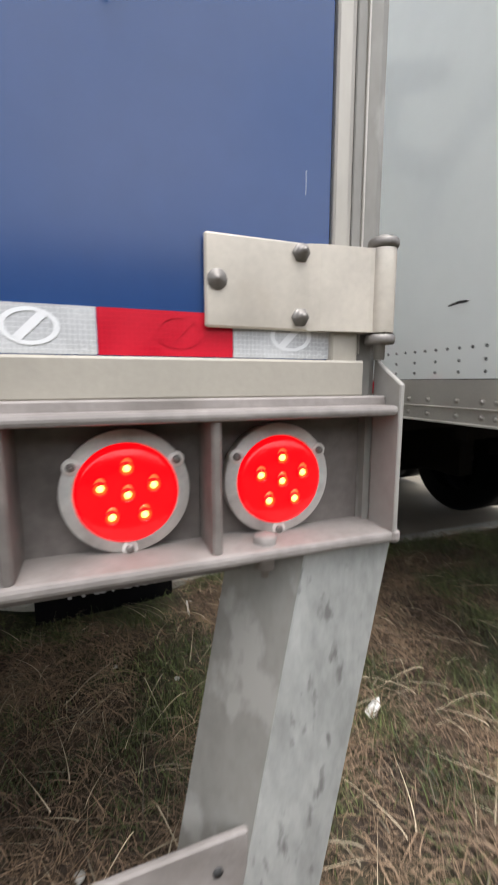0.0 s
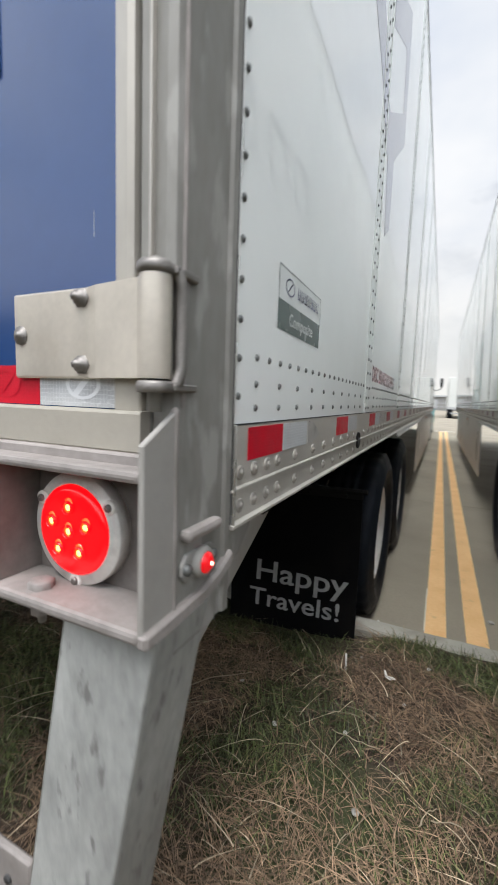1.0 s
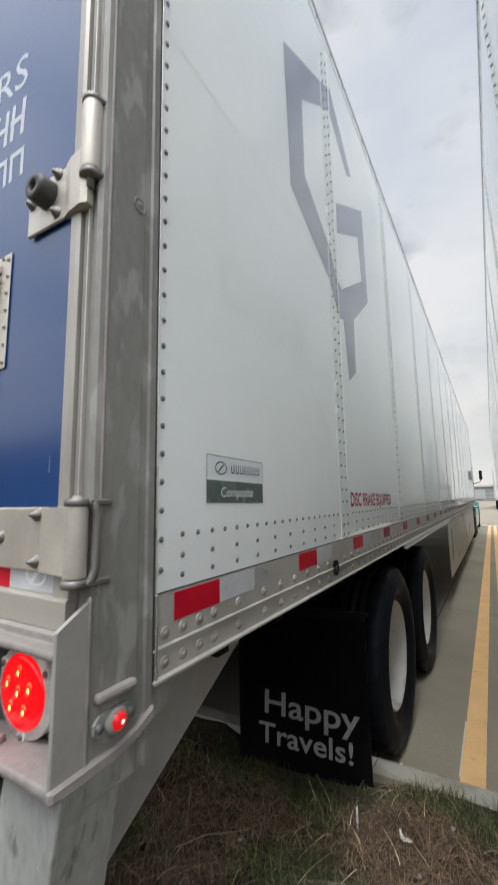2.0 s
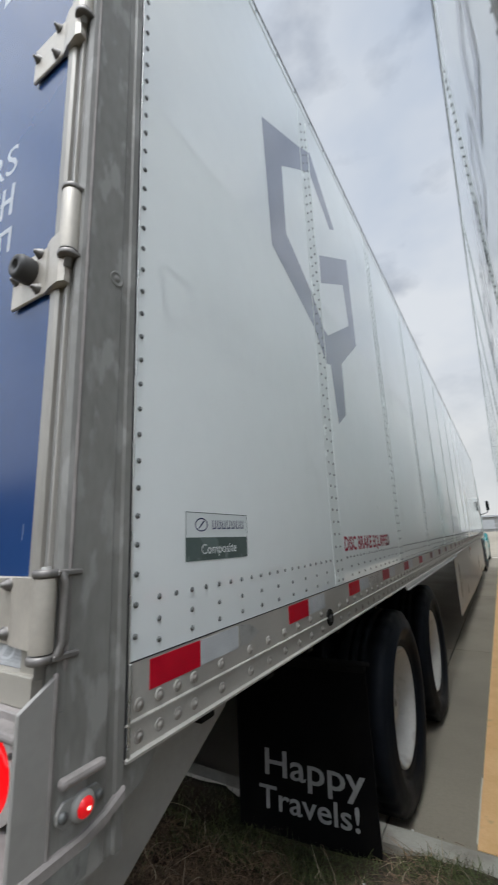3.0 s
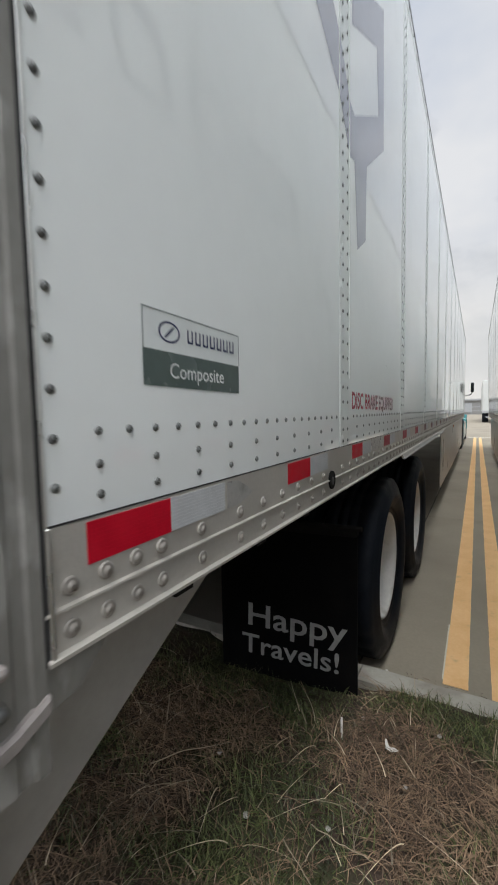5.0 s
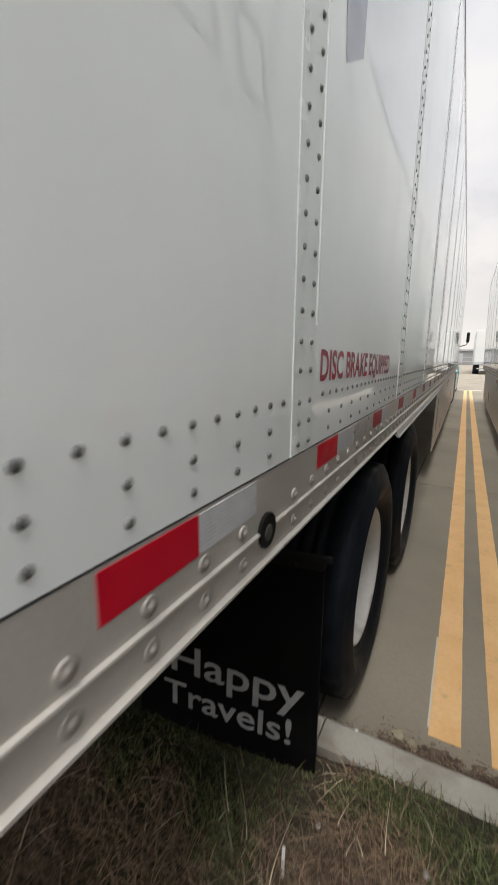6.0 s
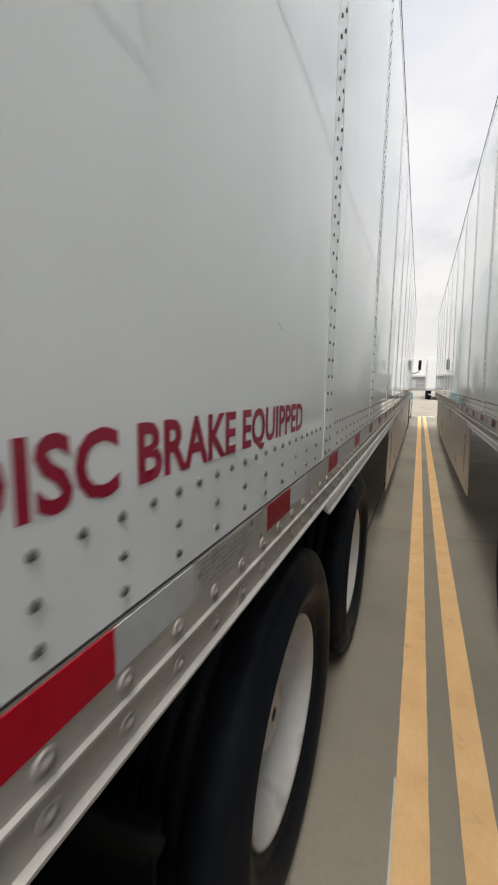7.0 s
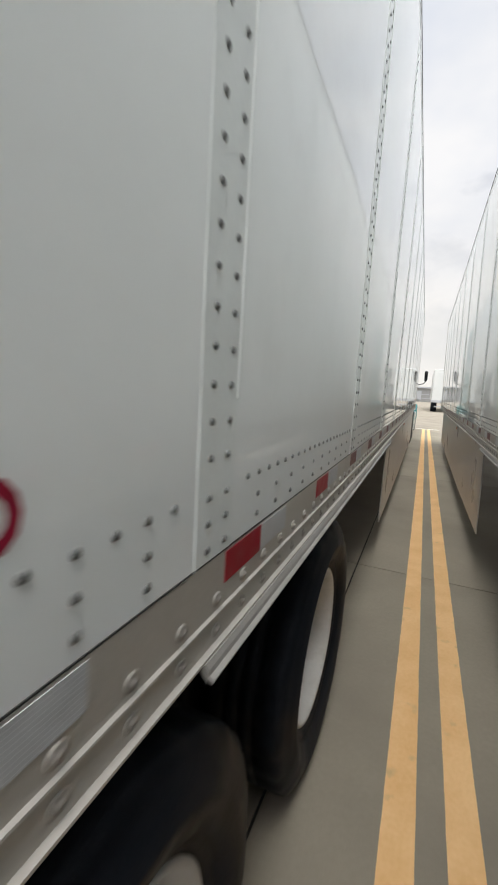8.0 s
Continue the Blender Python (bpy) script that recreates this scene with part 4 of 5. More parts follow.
def semi_trailer(name, label, full):
    root = new(name)
    tagged(root, label, "trailer", kind="thing")
    bm = bmesh.new()
    box(bm, -WIDTH + 0.01, -0.013, 0.02, LENGTH - 0.02, 1.15, ROOF - 0.01)
    part("body", bm, FARWHITE, root, "white box body")
    one_box("roof", (-WIDTH + 0.02, -0.02, 0.05, LENGTH - 0.03, ROOF - 0.012, ROOF + 0.006), FARWHITE, root, "pale sheet roof", 0.003)
    one_box("front_corner", (-0.06, 0.002, LENGTH - 0.032, LENGTH + 0.03, RAIL_Z, ROOF), ALU, root, "rounded aluminium front corner", 0.02, 3)
    bm = bmesh.new()
    prism(bm, [(-0.06, ROOF + 0.012), (-0.004, ROOF + 0.012), (0.0035, ROOF + 0.006), (0.0035, ROOF - 0.040), (0.0, ROOF - 0.042), (-0.06, ROOF - 0.042)], "y", 0.1, LENGTH)
    rail_top = part("top_rail", bm, WHITE, root, "white painted top rail")
    one_box("rail_edge", (-0.05, 0.0055, 0.1, LENGTH, ROOF + 0.004, ROOF + 0.017), DARK, rail_top, "dark sealed roof edge")
    panels = [wall_panel(k, root) for k in range(13)]
    strips = [joint_strip(k, root) for k in range(12)]
    rail = bottom_rail(root)
    # rivets: near ones apart, the rest as one
    small = dome_mesh("rivet", 0.0058, 0.0036, RIVET)
    large = dome_mesh("rail_rivet", 0.0074, 0.0060, RIVET_DULL, collar=0.0022, segments=10)
    far_small, far_large = [], []
    rows = [1.280, 1.3185, 1.356] + [1.4115 + 0.0501 * j for j in range(44)]
    for k in range(12):
        for dy in (0.0, 0.053):
            for z in rows:
                at = (SIDE * 0.0014, FIRST + k * PITCH + dy, z)
                if full and k < 2 and z < 2.05:
                    shared("rivet", small, strips[k], at)
                else:
                    far_small.append(at)
    for z in [1.302 + 0.0535 * j for j in range(44)]:
        at = (SIDE * 0.0005, 0.122, z)
        if full and z < 2.2:
            shared("rivet", small, panels[0], at)
        else:
            far_small.append(at)
    for k in range(13):
        lo, hi = panel_span(k)
        n = int((hi - lo) / 0.05)
        y0 = 0.183 if k == 0 else lo + 0.007
        for i in range(n):
            for j, z in enumerate((1.362, 1.322, 1.285)):
                if (j and i % 2) or (k and i == 0):
                    continue
                y = y0 + i * 0.05
                if y > hi - 0.012:
                    continue
                at = (SIDE * bulge(y, z) * 0.9, y, z)
                if full and k < 3 and y < 3.0:
                    shared("rivet", small, panels[k], at)
                else:
                    far_small.append(at)
    ys = [0.133, 0.184, 0.235, 0.286, 0.384] + [0.51 + 0.0975 * i for i in range(159)]
    for y in ys:
        for z in (1.190, 1.141):
            at = (SIDE * 0.0015, y, z)
            if abs(y - 1.074) < 0.03:
                continue
            if full and y < 3.6:
                shared("rail_rivet", large, rail, at)
            else:
                far_large.append(at)
    for y in np.arange(0.15, LENGTH - 0.05, 0.2):
        far_small.append((SIDE * 0.0035, float(y), ROOF - 0.022))
    joined_copies("small_rivets", small, far_small, root, RIVET)
    joined_copies("large_rivets", large, far_large, root, RIVET_DULL)
    # reflective tape along the rail
    # The red is duller from the fourth piece and darkest from the seventh.
    for k in range(0 if full else 1, 27):
        y = 0.159 + 0.5815 * k
        one_box("reflective_tape", (0.0005, 0.0022, y, y + 0.149, 1.205, 1.2555), TAPE_RED if k < 3 else TAPE_DULL if k < 6 else TAPE_DARK, rail, "red reflective tape" if k < 3 else "dull crimson reflective tape" if k < 6 else "dark red reflective tape")
        one_box("reflective_tape", (0.0005, 0.0022, y + 0.1495, y + 0.298, 1.2055, 1.2555), TAPE_WHITE, rail, "white reflective tape")
    # A near-black disc on the rail stands in for the shaded hole.
    bm = bmesh.new()
    lathe(bm, [(0.0005, 0.0067), (0.0265, 0.0067), (0.0275, 0.0069), (0.0285, 0.0066), (0.029, 0.001)], 1.074, 1.166, 28)
    port = part("rail_port", bm, UNDER, rail, "round near-black disc standing in for a shaded port in the rail")
    bm = bmesh.new()
    lathe(bm, [(0.0135, 0.0068), (0.0125, 0.0078), (0.007, 0.0086), (0.0005, 0.0088)], 1.073, 1.163, 18)
    part("plug", bm, GASKET, port, "dull grey metal plug")
    one_box("label_plate", (0.0005, 0.0020, 1.632, 1.872, 1.206, 1.256), LABEL, rail, "silver label with small print")
    if full:
        bm = bmesh.new()
        for r in range(5):
            for c in range(9):
                if (r * 7 + c * 3) % 5:
                    box(bm, 0.002, 0.0022, 1.645 + c * 0.02, 1.645 + c * 0.02 + 0.014, 1.214 + r * 0.008, 1.2150 + r * 0.008)
        tagged(part("printed_bar", bm, INK, rail, "small dark bars of print"), kind="stuff")
        bm = bmesh.new()
        prism(bm, [(0.466, 1.206), (0.510, 1.206), (0.545, 1.216), (0.562, 1.222), (0.535, 1.238), (0.505, 1.252), (0.466, 1.255)], "x", 0.0006, 0.0018)
        part("torn_label", bm, LABEL, rail, "torn remains of a silver label")
    # drip deflector above the second axle, and the side skirt
    bm = bmesh.new()
    prism(bm, [(0.0, 1.1125), (0.012, 1.1128), (0.0165, 1.104), (0.018, 1.096), (0.026, 1.092), (0.0245, 1.087), (0.013, 1.090), (0.0, 1.104)], "y", 2.415, 5.74)
    part("deflector", bm, PLATE, root, "grey bent aluminium deflector under the rail")
    bm = bmesh.new()
    prism(bm, [(5.74, 1.112), (5.74, 0.345), (8.6, 0.30), (14.2, 0.30), (14.2, 1.112)], "x", -0.022, -0.012, bevel=0.002)
    skirt = part("side_skirt", bm, SKIRT, root, "smooth grey-white side skirt")
    one_box("amber_marker", (-0.012, -0.004, 8.9, 8.97, 1.03, 1.07), AMBER, skirt, "small amber marker", 0.003)
    # running gear
    for y in (2.25, 3.49):
        wheel(y, root, full)
        bm = bmesh.new()
        tube(bm, (-WIDTH + 0.3, y, 0.49), (-0.25, y, 0.49), 0.065, 12)
        part("axle", bm, UNDER, root, "black axle tube")
    # Deck, frame rails and crossmembers share one near-black steel.
    under = one_box("floor_deck", (-WIDTH + 0.05, -0.05, 0.06, LENGTH - 0.05, 1.13, 1.152), UNDER, root, "near-black floor underside")
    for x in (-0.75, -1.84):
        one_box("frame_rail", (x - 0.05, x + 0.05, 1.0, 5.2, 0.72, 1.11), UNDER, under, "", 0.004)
    beam_mesh = None
    for k in range(50):
        if beam_mesh is None:
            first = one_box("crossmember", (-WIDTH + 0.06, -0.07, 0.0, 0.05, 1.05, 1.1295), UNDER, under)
            beam_mesh = first.data
            first.location = (0, 0.4, 0)
        else:
            shared("crossmember", beam_mesh, under, (0, 0.4 + 0.31 * k, 0))
    for y in (2.25, 3.49):
        bm = bmesh.new()
        lathe(bm, [(0.10, -WIDTH + 0.03), (0.29, -WIDTH + 0.06), (0.30, -WIDTH + 0.02), (0.45, -WIDTH + 0.03), (0.495, -WIDTH + 0.06), (0.495, -WIDTH + 0.27), (0.44, -WIDTH + 0.30), (0.44, -WIDTH + 0.36), (0.495, -WIDTH + 0.39), (0.495, -WIDTH + 0.60), (0.45, -WIDTH + 0.63), (0.29, -WIDTH + 0.63)], y, 0.48, 32)
        part("dual_tyre", bm, RUBBER, root, "black double tyres")
    # Slider, springs, chambers and far flap are added to block light underneath.
    bm = bmesh.new()
    for y in (1.95, 2.70, 3.20, 4.0):
        box(bm, -1.86, -0.73, y - 0.05, y + 0.05, 0.78, 0.95, bevel=0.008)
    for x in (-0.72, -1.87):
        box(bm, x - 0.10, x + 0.10, 1.70, 4.6, 0.62, 0.74, bevel=0.01)
    part("slider_frame", bm, UNDER, root, "near-black axle slider frame")
    for y in (2.62, 3.84):
        for x in (-0.80, -1.79):
            bm = bmesh.new()
            lathe(bm, [(0.09, 0.50), (0.125, 0.53), (0.13, 0.58), (0.118, 0.62), (0.13, 0.66), (0.13, 0.72), (0.10, 0.75)], y, 0, 20, axis="z", x=x)
            part("air_spring", bm, RUBBER, root, "black rubber air spring")
    for y in (2.12, 3.34):
        for x in (-0.95, -1.64):
            bm = bmesh.new()
            lathe(bm, [(0.03, y - 0.22), (0.075, y - 0.20), (0.08, y - 0.06), (0.07, y - 0.02), (0.02, y)], 0, 0.60, 16, axis="y", x=x)
            part("brake_chamber", bm, UNDER, root, "black brake chamber")
    one_box("mud_flap", (-WIDTH + 0.065, -WIDTH + 0.72, 1.605, 1.614, 0.09, 0.86), FLAPM, root, "plain black rubber mud flap")
    # mud flap on its bar
    bm = bmesh.new()
    n = 8
    cols = [[bm.verts.new((SIDE * (-0.70 + 0.655 * i / n), 1.575 + 0.13 * (-0.70 + 0.655 * i / n + 0.09) + 0.004 * math.sin(i * 0.8 + 0.3) * (1 - j / 6) ** 2 + w, 0.105 + (0.86 - 0.105) * j / 6)) for j in range(7)] for w in (0.0, 0.009) for i in range(n + 1)]
    for s in (0, n + 1):
        for i in range(n):
            for j in range(6):
                bm.faces.new((cols[s + i][j], cols[s + i + 1][j], cols[s + i + 1][j + 1], cols[s + i][j + 1]))
    for i in (0, n):
        for j in range(6):
            bm.faces.new((cols[i][j], cols[i][j + 1], cols[i + n + 1][j + 1], cols[i + n + 1][j]))
    for i in range(n):
        for j in (0, 6):
            bm.faces.new((cols[i][j], cols[i + 1][j], cols[i + n + 2][j], cols[i + n + 1][j]))
    bmesh.ops.recalc_face_normals(bm, faces=bm.faces[:])
    flap = part("mud_flap", bm, FLAPM, root, "black rubber mud flap with white lettering" if full else "plain black rubber mud flap")
    bm = bmesh.new()
    tube(bm, (-0.80, 1.575, 0.874), (-0.022, 1.56, 0.874), 0.012, 8, bend=[(-0.4, 1.572, 0.876)])
    box(bm, -0.70, -0.045, 1.558, 1.600, 0.835, 0.868, bevel=0.003)
    box(bm, -0.66, -0.60, 1.55, 1.63, 0.868, 1.13)
    for v in bm.verts:
        v.co.y += 0.13 * (SIDE * v.co.x + 0.09)
    part("flap_bar", bm, UNDER, flap, "black steel flap hanger")
    for i in range(4):
        bm = bmesh.new()
        y = 1.560 - 0.13 * (0.03 + 0.18 * i)
        lathe(bm, [(0.010, y), (0.009, y - 0.006), (0.0008, y - 0.007)], 0, 0.85, 8, axis="y", x=-0.12 - 0.18 * i)
        part("flap_bolt", bm, UNDER, flap)
    door = rear_end(root, full)
    return root, panels, flap, door, rail


# the trailer that the camera passes
SIDE = 1.0
trailer, panels, flap, door, rail = semi_trailer("semi_trailer", "white box semi-trailer with blue rear doors, parked over a kerb", True)
FACE_SIDE = Matrix(((0, 0, 1, 0), (1, 0, 0, 0), (0, 1, 0, 0), (0, 0, 0, 1)))
skin = lambda y, z: bulge(y, z) + 0.0009
lettering("lettering", "DISC BRAKE EQUIPPED", 0.0615, 0.822, Matrix.Translation((0, 1.318, 1.390)) @ Matrix.Rotation(radians(-0.45), 4, "X") @ FACE_SIDE, VINYL_RED, panels[1], "dark red lettering reading DISC BRAKE EQUIPPED", 0.028, skin)
c, d = math.cos(radians(2)), math.sin(radians(2))
FLAP_FACE = Matrix(((c, d, 0.13, 0), (0.13 * c, 0.13 * d, -1, 0), (-d, c, 0, 0), (0, 0, 0, 1)))
for word, cap, span, x, z in (("Happy", 0.110, 0.470, -0.557, 0.355), ("Travels!", 0.095, 0.468, -0.592, 0.216)):
    lettering("lettering", word, cap, span, Matrix.Translation((x, 1.567 + 0.13 * (x + 0.09), z)) @ FLAP_FACE, FLAP_INK, flap, "white lettering reading Happy Travels!", 0.012)


def side_shape(name, outlines, lift, material, parent, label, cuts=10):
    """Flat shapes of (y, z) points on the wall, cut finely enough to follow its bulge."""
    bm = bmesh.new()
    for points in outlines:
        f = bm.faces.new([bm.verts.new((0, y, z)) for y, z in points])
        bmesh.ops.triangulate(bm, faces=[f])
    bmesh.ops.remove_doubles(bm, verts=bm.verts[:], dist=1e-5)
    bmesh.ops.subdivide_edges(bm, edges=bm.edges[:], cuts=cuts, use_grid_fill=True)
    for v in bm.verts:
        v.co.x = bulge(v.co.y, v.co.z) + lift
    bmesh.ops.recalc_face_normals(bm, faces=bm.faces[:])
    if sum(f.normal.x for f in bm.faces) < 0:
        bmesh.ops.reverse_faces(bm, faces=bm.faces[:])
    for f in bm.faces:
        f.smooth = True
    return part(name, bm, material, parent, label)


# maker's badge: pale upper half with plain marks, slate lower half with a word
side_shape("badge", [[(0.262, 1.472), (0.516, 1.468), (0.516, 1.524), (0.262, 1.528)]], 0.0008, BADGE_WHITE, panels[0], "white and slate-green badge reading Composite", 4)
side_shape("badge_border", [[(0.262, 1.5268), (0.516, 1.5228), (0.516, 1.5245), (0.262, 1.5285)], [(0.262, 1.472), (0.2634, 1.472), (0.2634, 1.528), (0.262, 1.528)],
           [(0.5146, 1.468), (0.516, 1.468), (0.516, 1.524), (0.5146, 1.524)]], 0.0014, BADGE_GREEN, panels[0], "", 3)
side_shape("badge_field", [[(0.262, 1.421), (0.516, 1.417), (0.516, 1.468), (0.262, 1.472)]], 0.0008, BADGE_GREEN, panels[0], "slate-green lower half of the badge", 4)
n = 28
ring = [(0.318 + 0.024 * math.cos(2 * math.pi * k / n), 1.4995 + 0.0155 * math.sin(2 * math.pi * k / n)) for k in range(n)]
inner = [(0.318 + 0.0205 * math.cos(2 * math.pi * k / n), 1.4995 + 0.0125 * math.sin(2 * math.pi * k / n)) for k in range(n)]
side_shape("badge_mark", [[ring[k], ring[(k + 1) % n], inner[(k + 1) % n], inner[k]] for k in range(n)]
           + [[(0.305, 1.491), (0.311, 1.491), (0.331, 1.508), (0.325, 1.508)]], 0.0013, BADGE_INK, panels[0], "plain dark oval mark", 1)
side_shape("badge_print", [[(0.360 + 0.0205 * i, 1.489), (0.3745 + 0.0205 * i, 1.489), (0.3745 + 0.0205 * i, 1.4925), (0.360 + 0.0205 * i, 1.4925)] for i in range(7)]
           + [[(0.360 + 0.0205 * i, 1.489), (0.3635 + 0.0205 * i, 1.489), (0.3635 + 0.0205 * i, 1.510), (0.360 + 0.0205 * i, 1.510)] for i in range(7)]
           + [[(0.371 + 0.0205 * i, 1.489), (0.3745 + 0.0205 * i, 1.489), (0.3745 + 0.0205 * i, 1.510), (0.371 + 0.0205 * i, 1.510)] for i in range(7)],
           0.0014, BADGE_INK, panels[0], "row of plain dark bars", 1)
lettering("lettering", "Composite", 0.0225, 0.145, Matrix.Translation((0, 0.317, 1.4335)) @ FACE_SIDE, BADGE_WHITE, panels[0], "", 0.004, lambda y, z: bulge(y, z) + 0.0015)

bm = bmesh.new()
bm.faces.new([bm.verts.new((bulge(y, z) + 0.0008, y, z)) for y, z in ((1.941, 1.6038), (1.9425, 1.605), (1.971, 1.5935), (1.970, 1.5922))])
part("scratch", bm, RIVET, panels[1], "thin dark scratch")

# the big slanted grey-blue emblem across the first joint
side_shape("emblem", [
    [(0.755, 3.144), (1.170, 3.384), (1.170, 3.245), (0.923, 3.05)],
    [(0.755, 3.144), (0.923, 3.05), (0.921, 2.702), (0.779, 2.552)],
    [(0.779, 2.552), (0.921, 2.702), (1.170, 2.558), (1.170, 2.378)]], 0.0007, VINYL_BLUE, panels[0], "large slanted grey-blue emblem")
side_shape("emblem", [[(1.283, 3.465), (1.311, 3.485), (1.633, 3.22), (1.545, 3.165), (1.283, 3.33)]], 0.0007, VINYL_BLUE, panels[1], "upper arm of the grey-blue emblem")
side_shape("emblem", [
    [(1.325, 2.853), (1.837, 3.144), (1.70, 2.89), (1.318, 2.69)],
    [(1.837, 3.144), (1.852, 2.56), (1.735, 2.64), (1.70, 2.89)],
    [(1.852, 2.56), (1.735, 2.64), (1.350, 2.415), (1.350, 2.26), (1.530, 2.33)],
    [(1.350, 2.415), (1.283, 2.43), (1.283, 2.245), (1.350, 2.26)],
    [(1.350, 2.26), (1.393, 1.972), (1.515, 2.045), (1.530, 2.33)]], 0.0007, VINYL_BLUE, panels[1], "large slanted grey-blue emblem")
for lo, hi in (((3.385, 3.245), (3.46, 3.325)), ((2.555, 2.375), (2.43, 2.255))):
    bm = bmesh.new()
    prism(bm, [(1.172, lo[0]), (1.228, (lo[0] + hi[0]) / 2), (1.281, hi[0]), (1.281, hi[1]), (1.172, lo[1])], "x", 0.0012, 0.0021)
    part("emblem_patch", bm, VINYL_BLUE, trailer, "part of the grey-blue emblem on the joint strip")

# its neighbour, seen along its other side
SIDE = -1.0
near_trailer, n_panels, n_flap, n_door, n_rail = semi_trailer("semi_trailer", "white box semi-trailer parked beside, with blue side lettering", False)
near_trailer.matrix_world = Matrix.Translation((0.782, 0.14, 0)) @ Matrix.Rotation(radians(-1.6), 4, "Y")
SIDE = 1.0
bm = bmesh.new()
for i in range(5):
    frame_glyph(bm, -2.42 + 0.44 * i, 2.56, 0.29, 0.30, 0.30, 0.042, lambda u, v: (-bulge(-u, v) - 0.0042, -u, v))
# White glare over these shapes is put into their paler grey.
part("side_device", bm, VINYL_GLARE, near_trailer, "row of slanted hollow grey-blue shapes")
side_mark = [(0.352, 1.504), (0.365, 1.500), (0.395, 1.501), (0.438, 1.498), (0.436, 1.503), (0.40, 1.510), (0.372, 1.509)]
bm = bmesh.new()
bm.faces.new([bm.verts.new((-bulge(y, z) - 0.0015, y, z)) for y, z in side_mark])
part("scuff_mark", bm, DARK, near_trailer, "small black scuff on the wall")
FACE_LEFT = Matrix(((0, 0, -1, 0), (-1, 0, 0, 0), (0, 1, 0, 0), (0, 0, 0, 1)))
lettering("lettering", "DISC BRAKE EQUIPPED", 0.0615, 0.822, Matrix.Translation((0, 2.14, 1.379)) @ FACE_LEFT, VINYL_RED, near_trailer, "dark red lettering reading DISC BRAKE EQUIPPED", 0.008, lambda y, z: -bulge(y, z) - 0.002)


# ---- the teal tractor in front ----
def tractor(x0, y0):
    root = new("semi_tractor")
    tagged(root, "teal semi-tractor coupled ahead of the trailer", "truck", kind="thing")
    bm = bmesh.new()
    prism(bm, [(0.5, 0.95), (0.5, 3.35), (1.2, 3.75), (3.0, 3.55), (3.75, 2.55), (3.9, 1.6), (3.9, 0.95)], "x", -2.45, -0.10, bevel=0.06)
    cab = part("cab", bm, TEAL, root, "glossy teal cab with a sleeper")
    bm = bmesh.new()
    prism(bm, [(3.85, 0.55), (3.85, 1.75), (5.9, 1.45), (6.2, 1.1), (6.2, 0.45)], "x", -2.15, -0.35, bevel=0.08)
    part("hood", bm, TEAL, root, "teal hood")
    bm = bmesh.new()
    prism(bm, [(2.65, 1.85), (2.65, 2.65), (3.45, 2.6), (3.72, 1.95)], "x", -0.12, -0.092)
    part("window", bm, GLASSY, cab, "dark side window")
    bm = bmesh.new()
    prism(bm, [(0.15, 0.22), (0.15, 0.90), (3.6, 0.90), (3.9, 0.6), (3.9, 0.22)], "x", -0.42, -0.03, bevel=0.04)
    part("side_fairing", bm, TEAL, root, "teal side fairing")
    bm = bmesh.new()
    prism(bm, [(4.0, 0.5), (4.15, 0.95), (4.6, 1.15), (5.1, 1.1), (5.4, 0.8), (5.9, 0.75), (6.1, 0.45), (5.55, 0.45), (5.2, 0.85), (4.6, 0.9), (4.25, 0.5)], "x", -0.5, -0.02, bevel=0.03)
    part("fender", bm, TEAL, root, "teal front fender")
    for y, r in ((0.6, 0.5), (-0.7, 0.5), (4.75, 0.5)):
        bm = bmesh.new()
        lathe(bm, [(0.29, -0.06), (0.33, -0.03), (0.44, -0.03), (0.49, -0.06), (0.495, -0.1), (0.495, -0.27), (0.44, -0.33), (0.29, -0.33)], y, 0.49, 36)
        w = part("wheel", bm, RUBBER, root, "black truck tyre")
        bm = bmesh.new()
        lathe(bm, [(0.295, -0.05), (0.28, -0.06), (0.26, -0.15), (0.12, -0.17), (0.10, -0.08), (0.001, -0.07)], y, 0.49, 24)
        part("rim", bm, RIM, w)
    bm = bmesh.new()
    box(bm, 0.14, 0.26, 3.05, 3.17, 2.10, 2.50, bevel=0.03, segments=2)
    mirror = part("mirror", bm, GLASSY, cab, "tall dark side mirror on a black arm")
    bm = bmesh.new()
    tube(bm, (-0.12, 3.2, 1.93), (0.20, 3.11, 2.10), 0.016, 8, bend=[(0.15, 3.12, 2.01)])
    part("mirror_arm", bm, UNDER, mirror)
    bm = bmesh.new()
    box(bm, -2.0, -0.5, -1.2, 4.2, 0.75, 0.98)
    part("chassis", bm, UNDER, root, "black chassis rails")
    bm = bmesh.new()
    tube(bm, (-0.13, 0.62, 0.9), (-0.13, 0.62, 3.5), 0.06, 12)
    part("exhaust_stack", bm, CHROME, root, "chrome exhaust stack")
    root.location = (x0, y0, 0)
    return root


tractor(0.0, 16.6)


# ---- ground, pavement and kerb ----
KERB_BACK, KERB_FRONT, KERB_TOP = 1.657, 1.790, 0.152


def verge(x, y):
    """Height of the planted verge behind the kerb."""
    rise = 0.135 + 0.076 * max(0.0, min(2.6, KERB_BACK - y)) ** 0.9
    hollow = 0.042 * max(0.0, min(1.0, (0.10 - x) / 0.12, (x + 0.90) / 0.15)) * max(0.0, min(1.0, (y - 1.22) / 0.2))
    return rise - hollow + 0.022 * noise.noise((x * 1.7, y * 1.7, 0.3)) + 0.010 * noise.noise((x * 6, y * 6, 2.3))


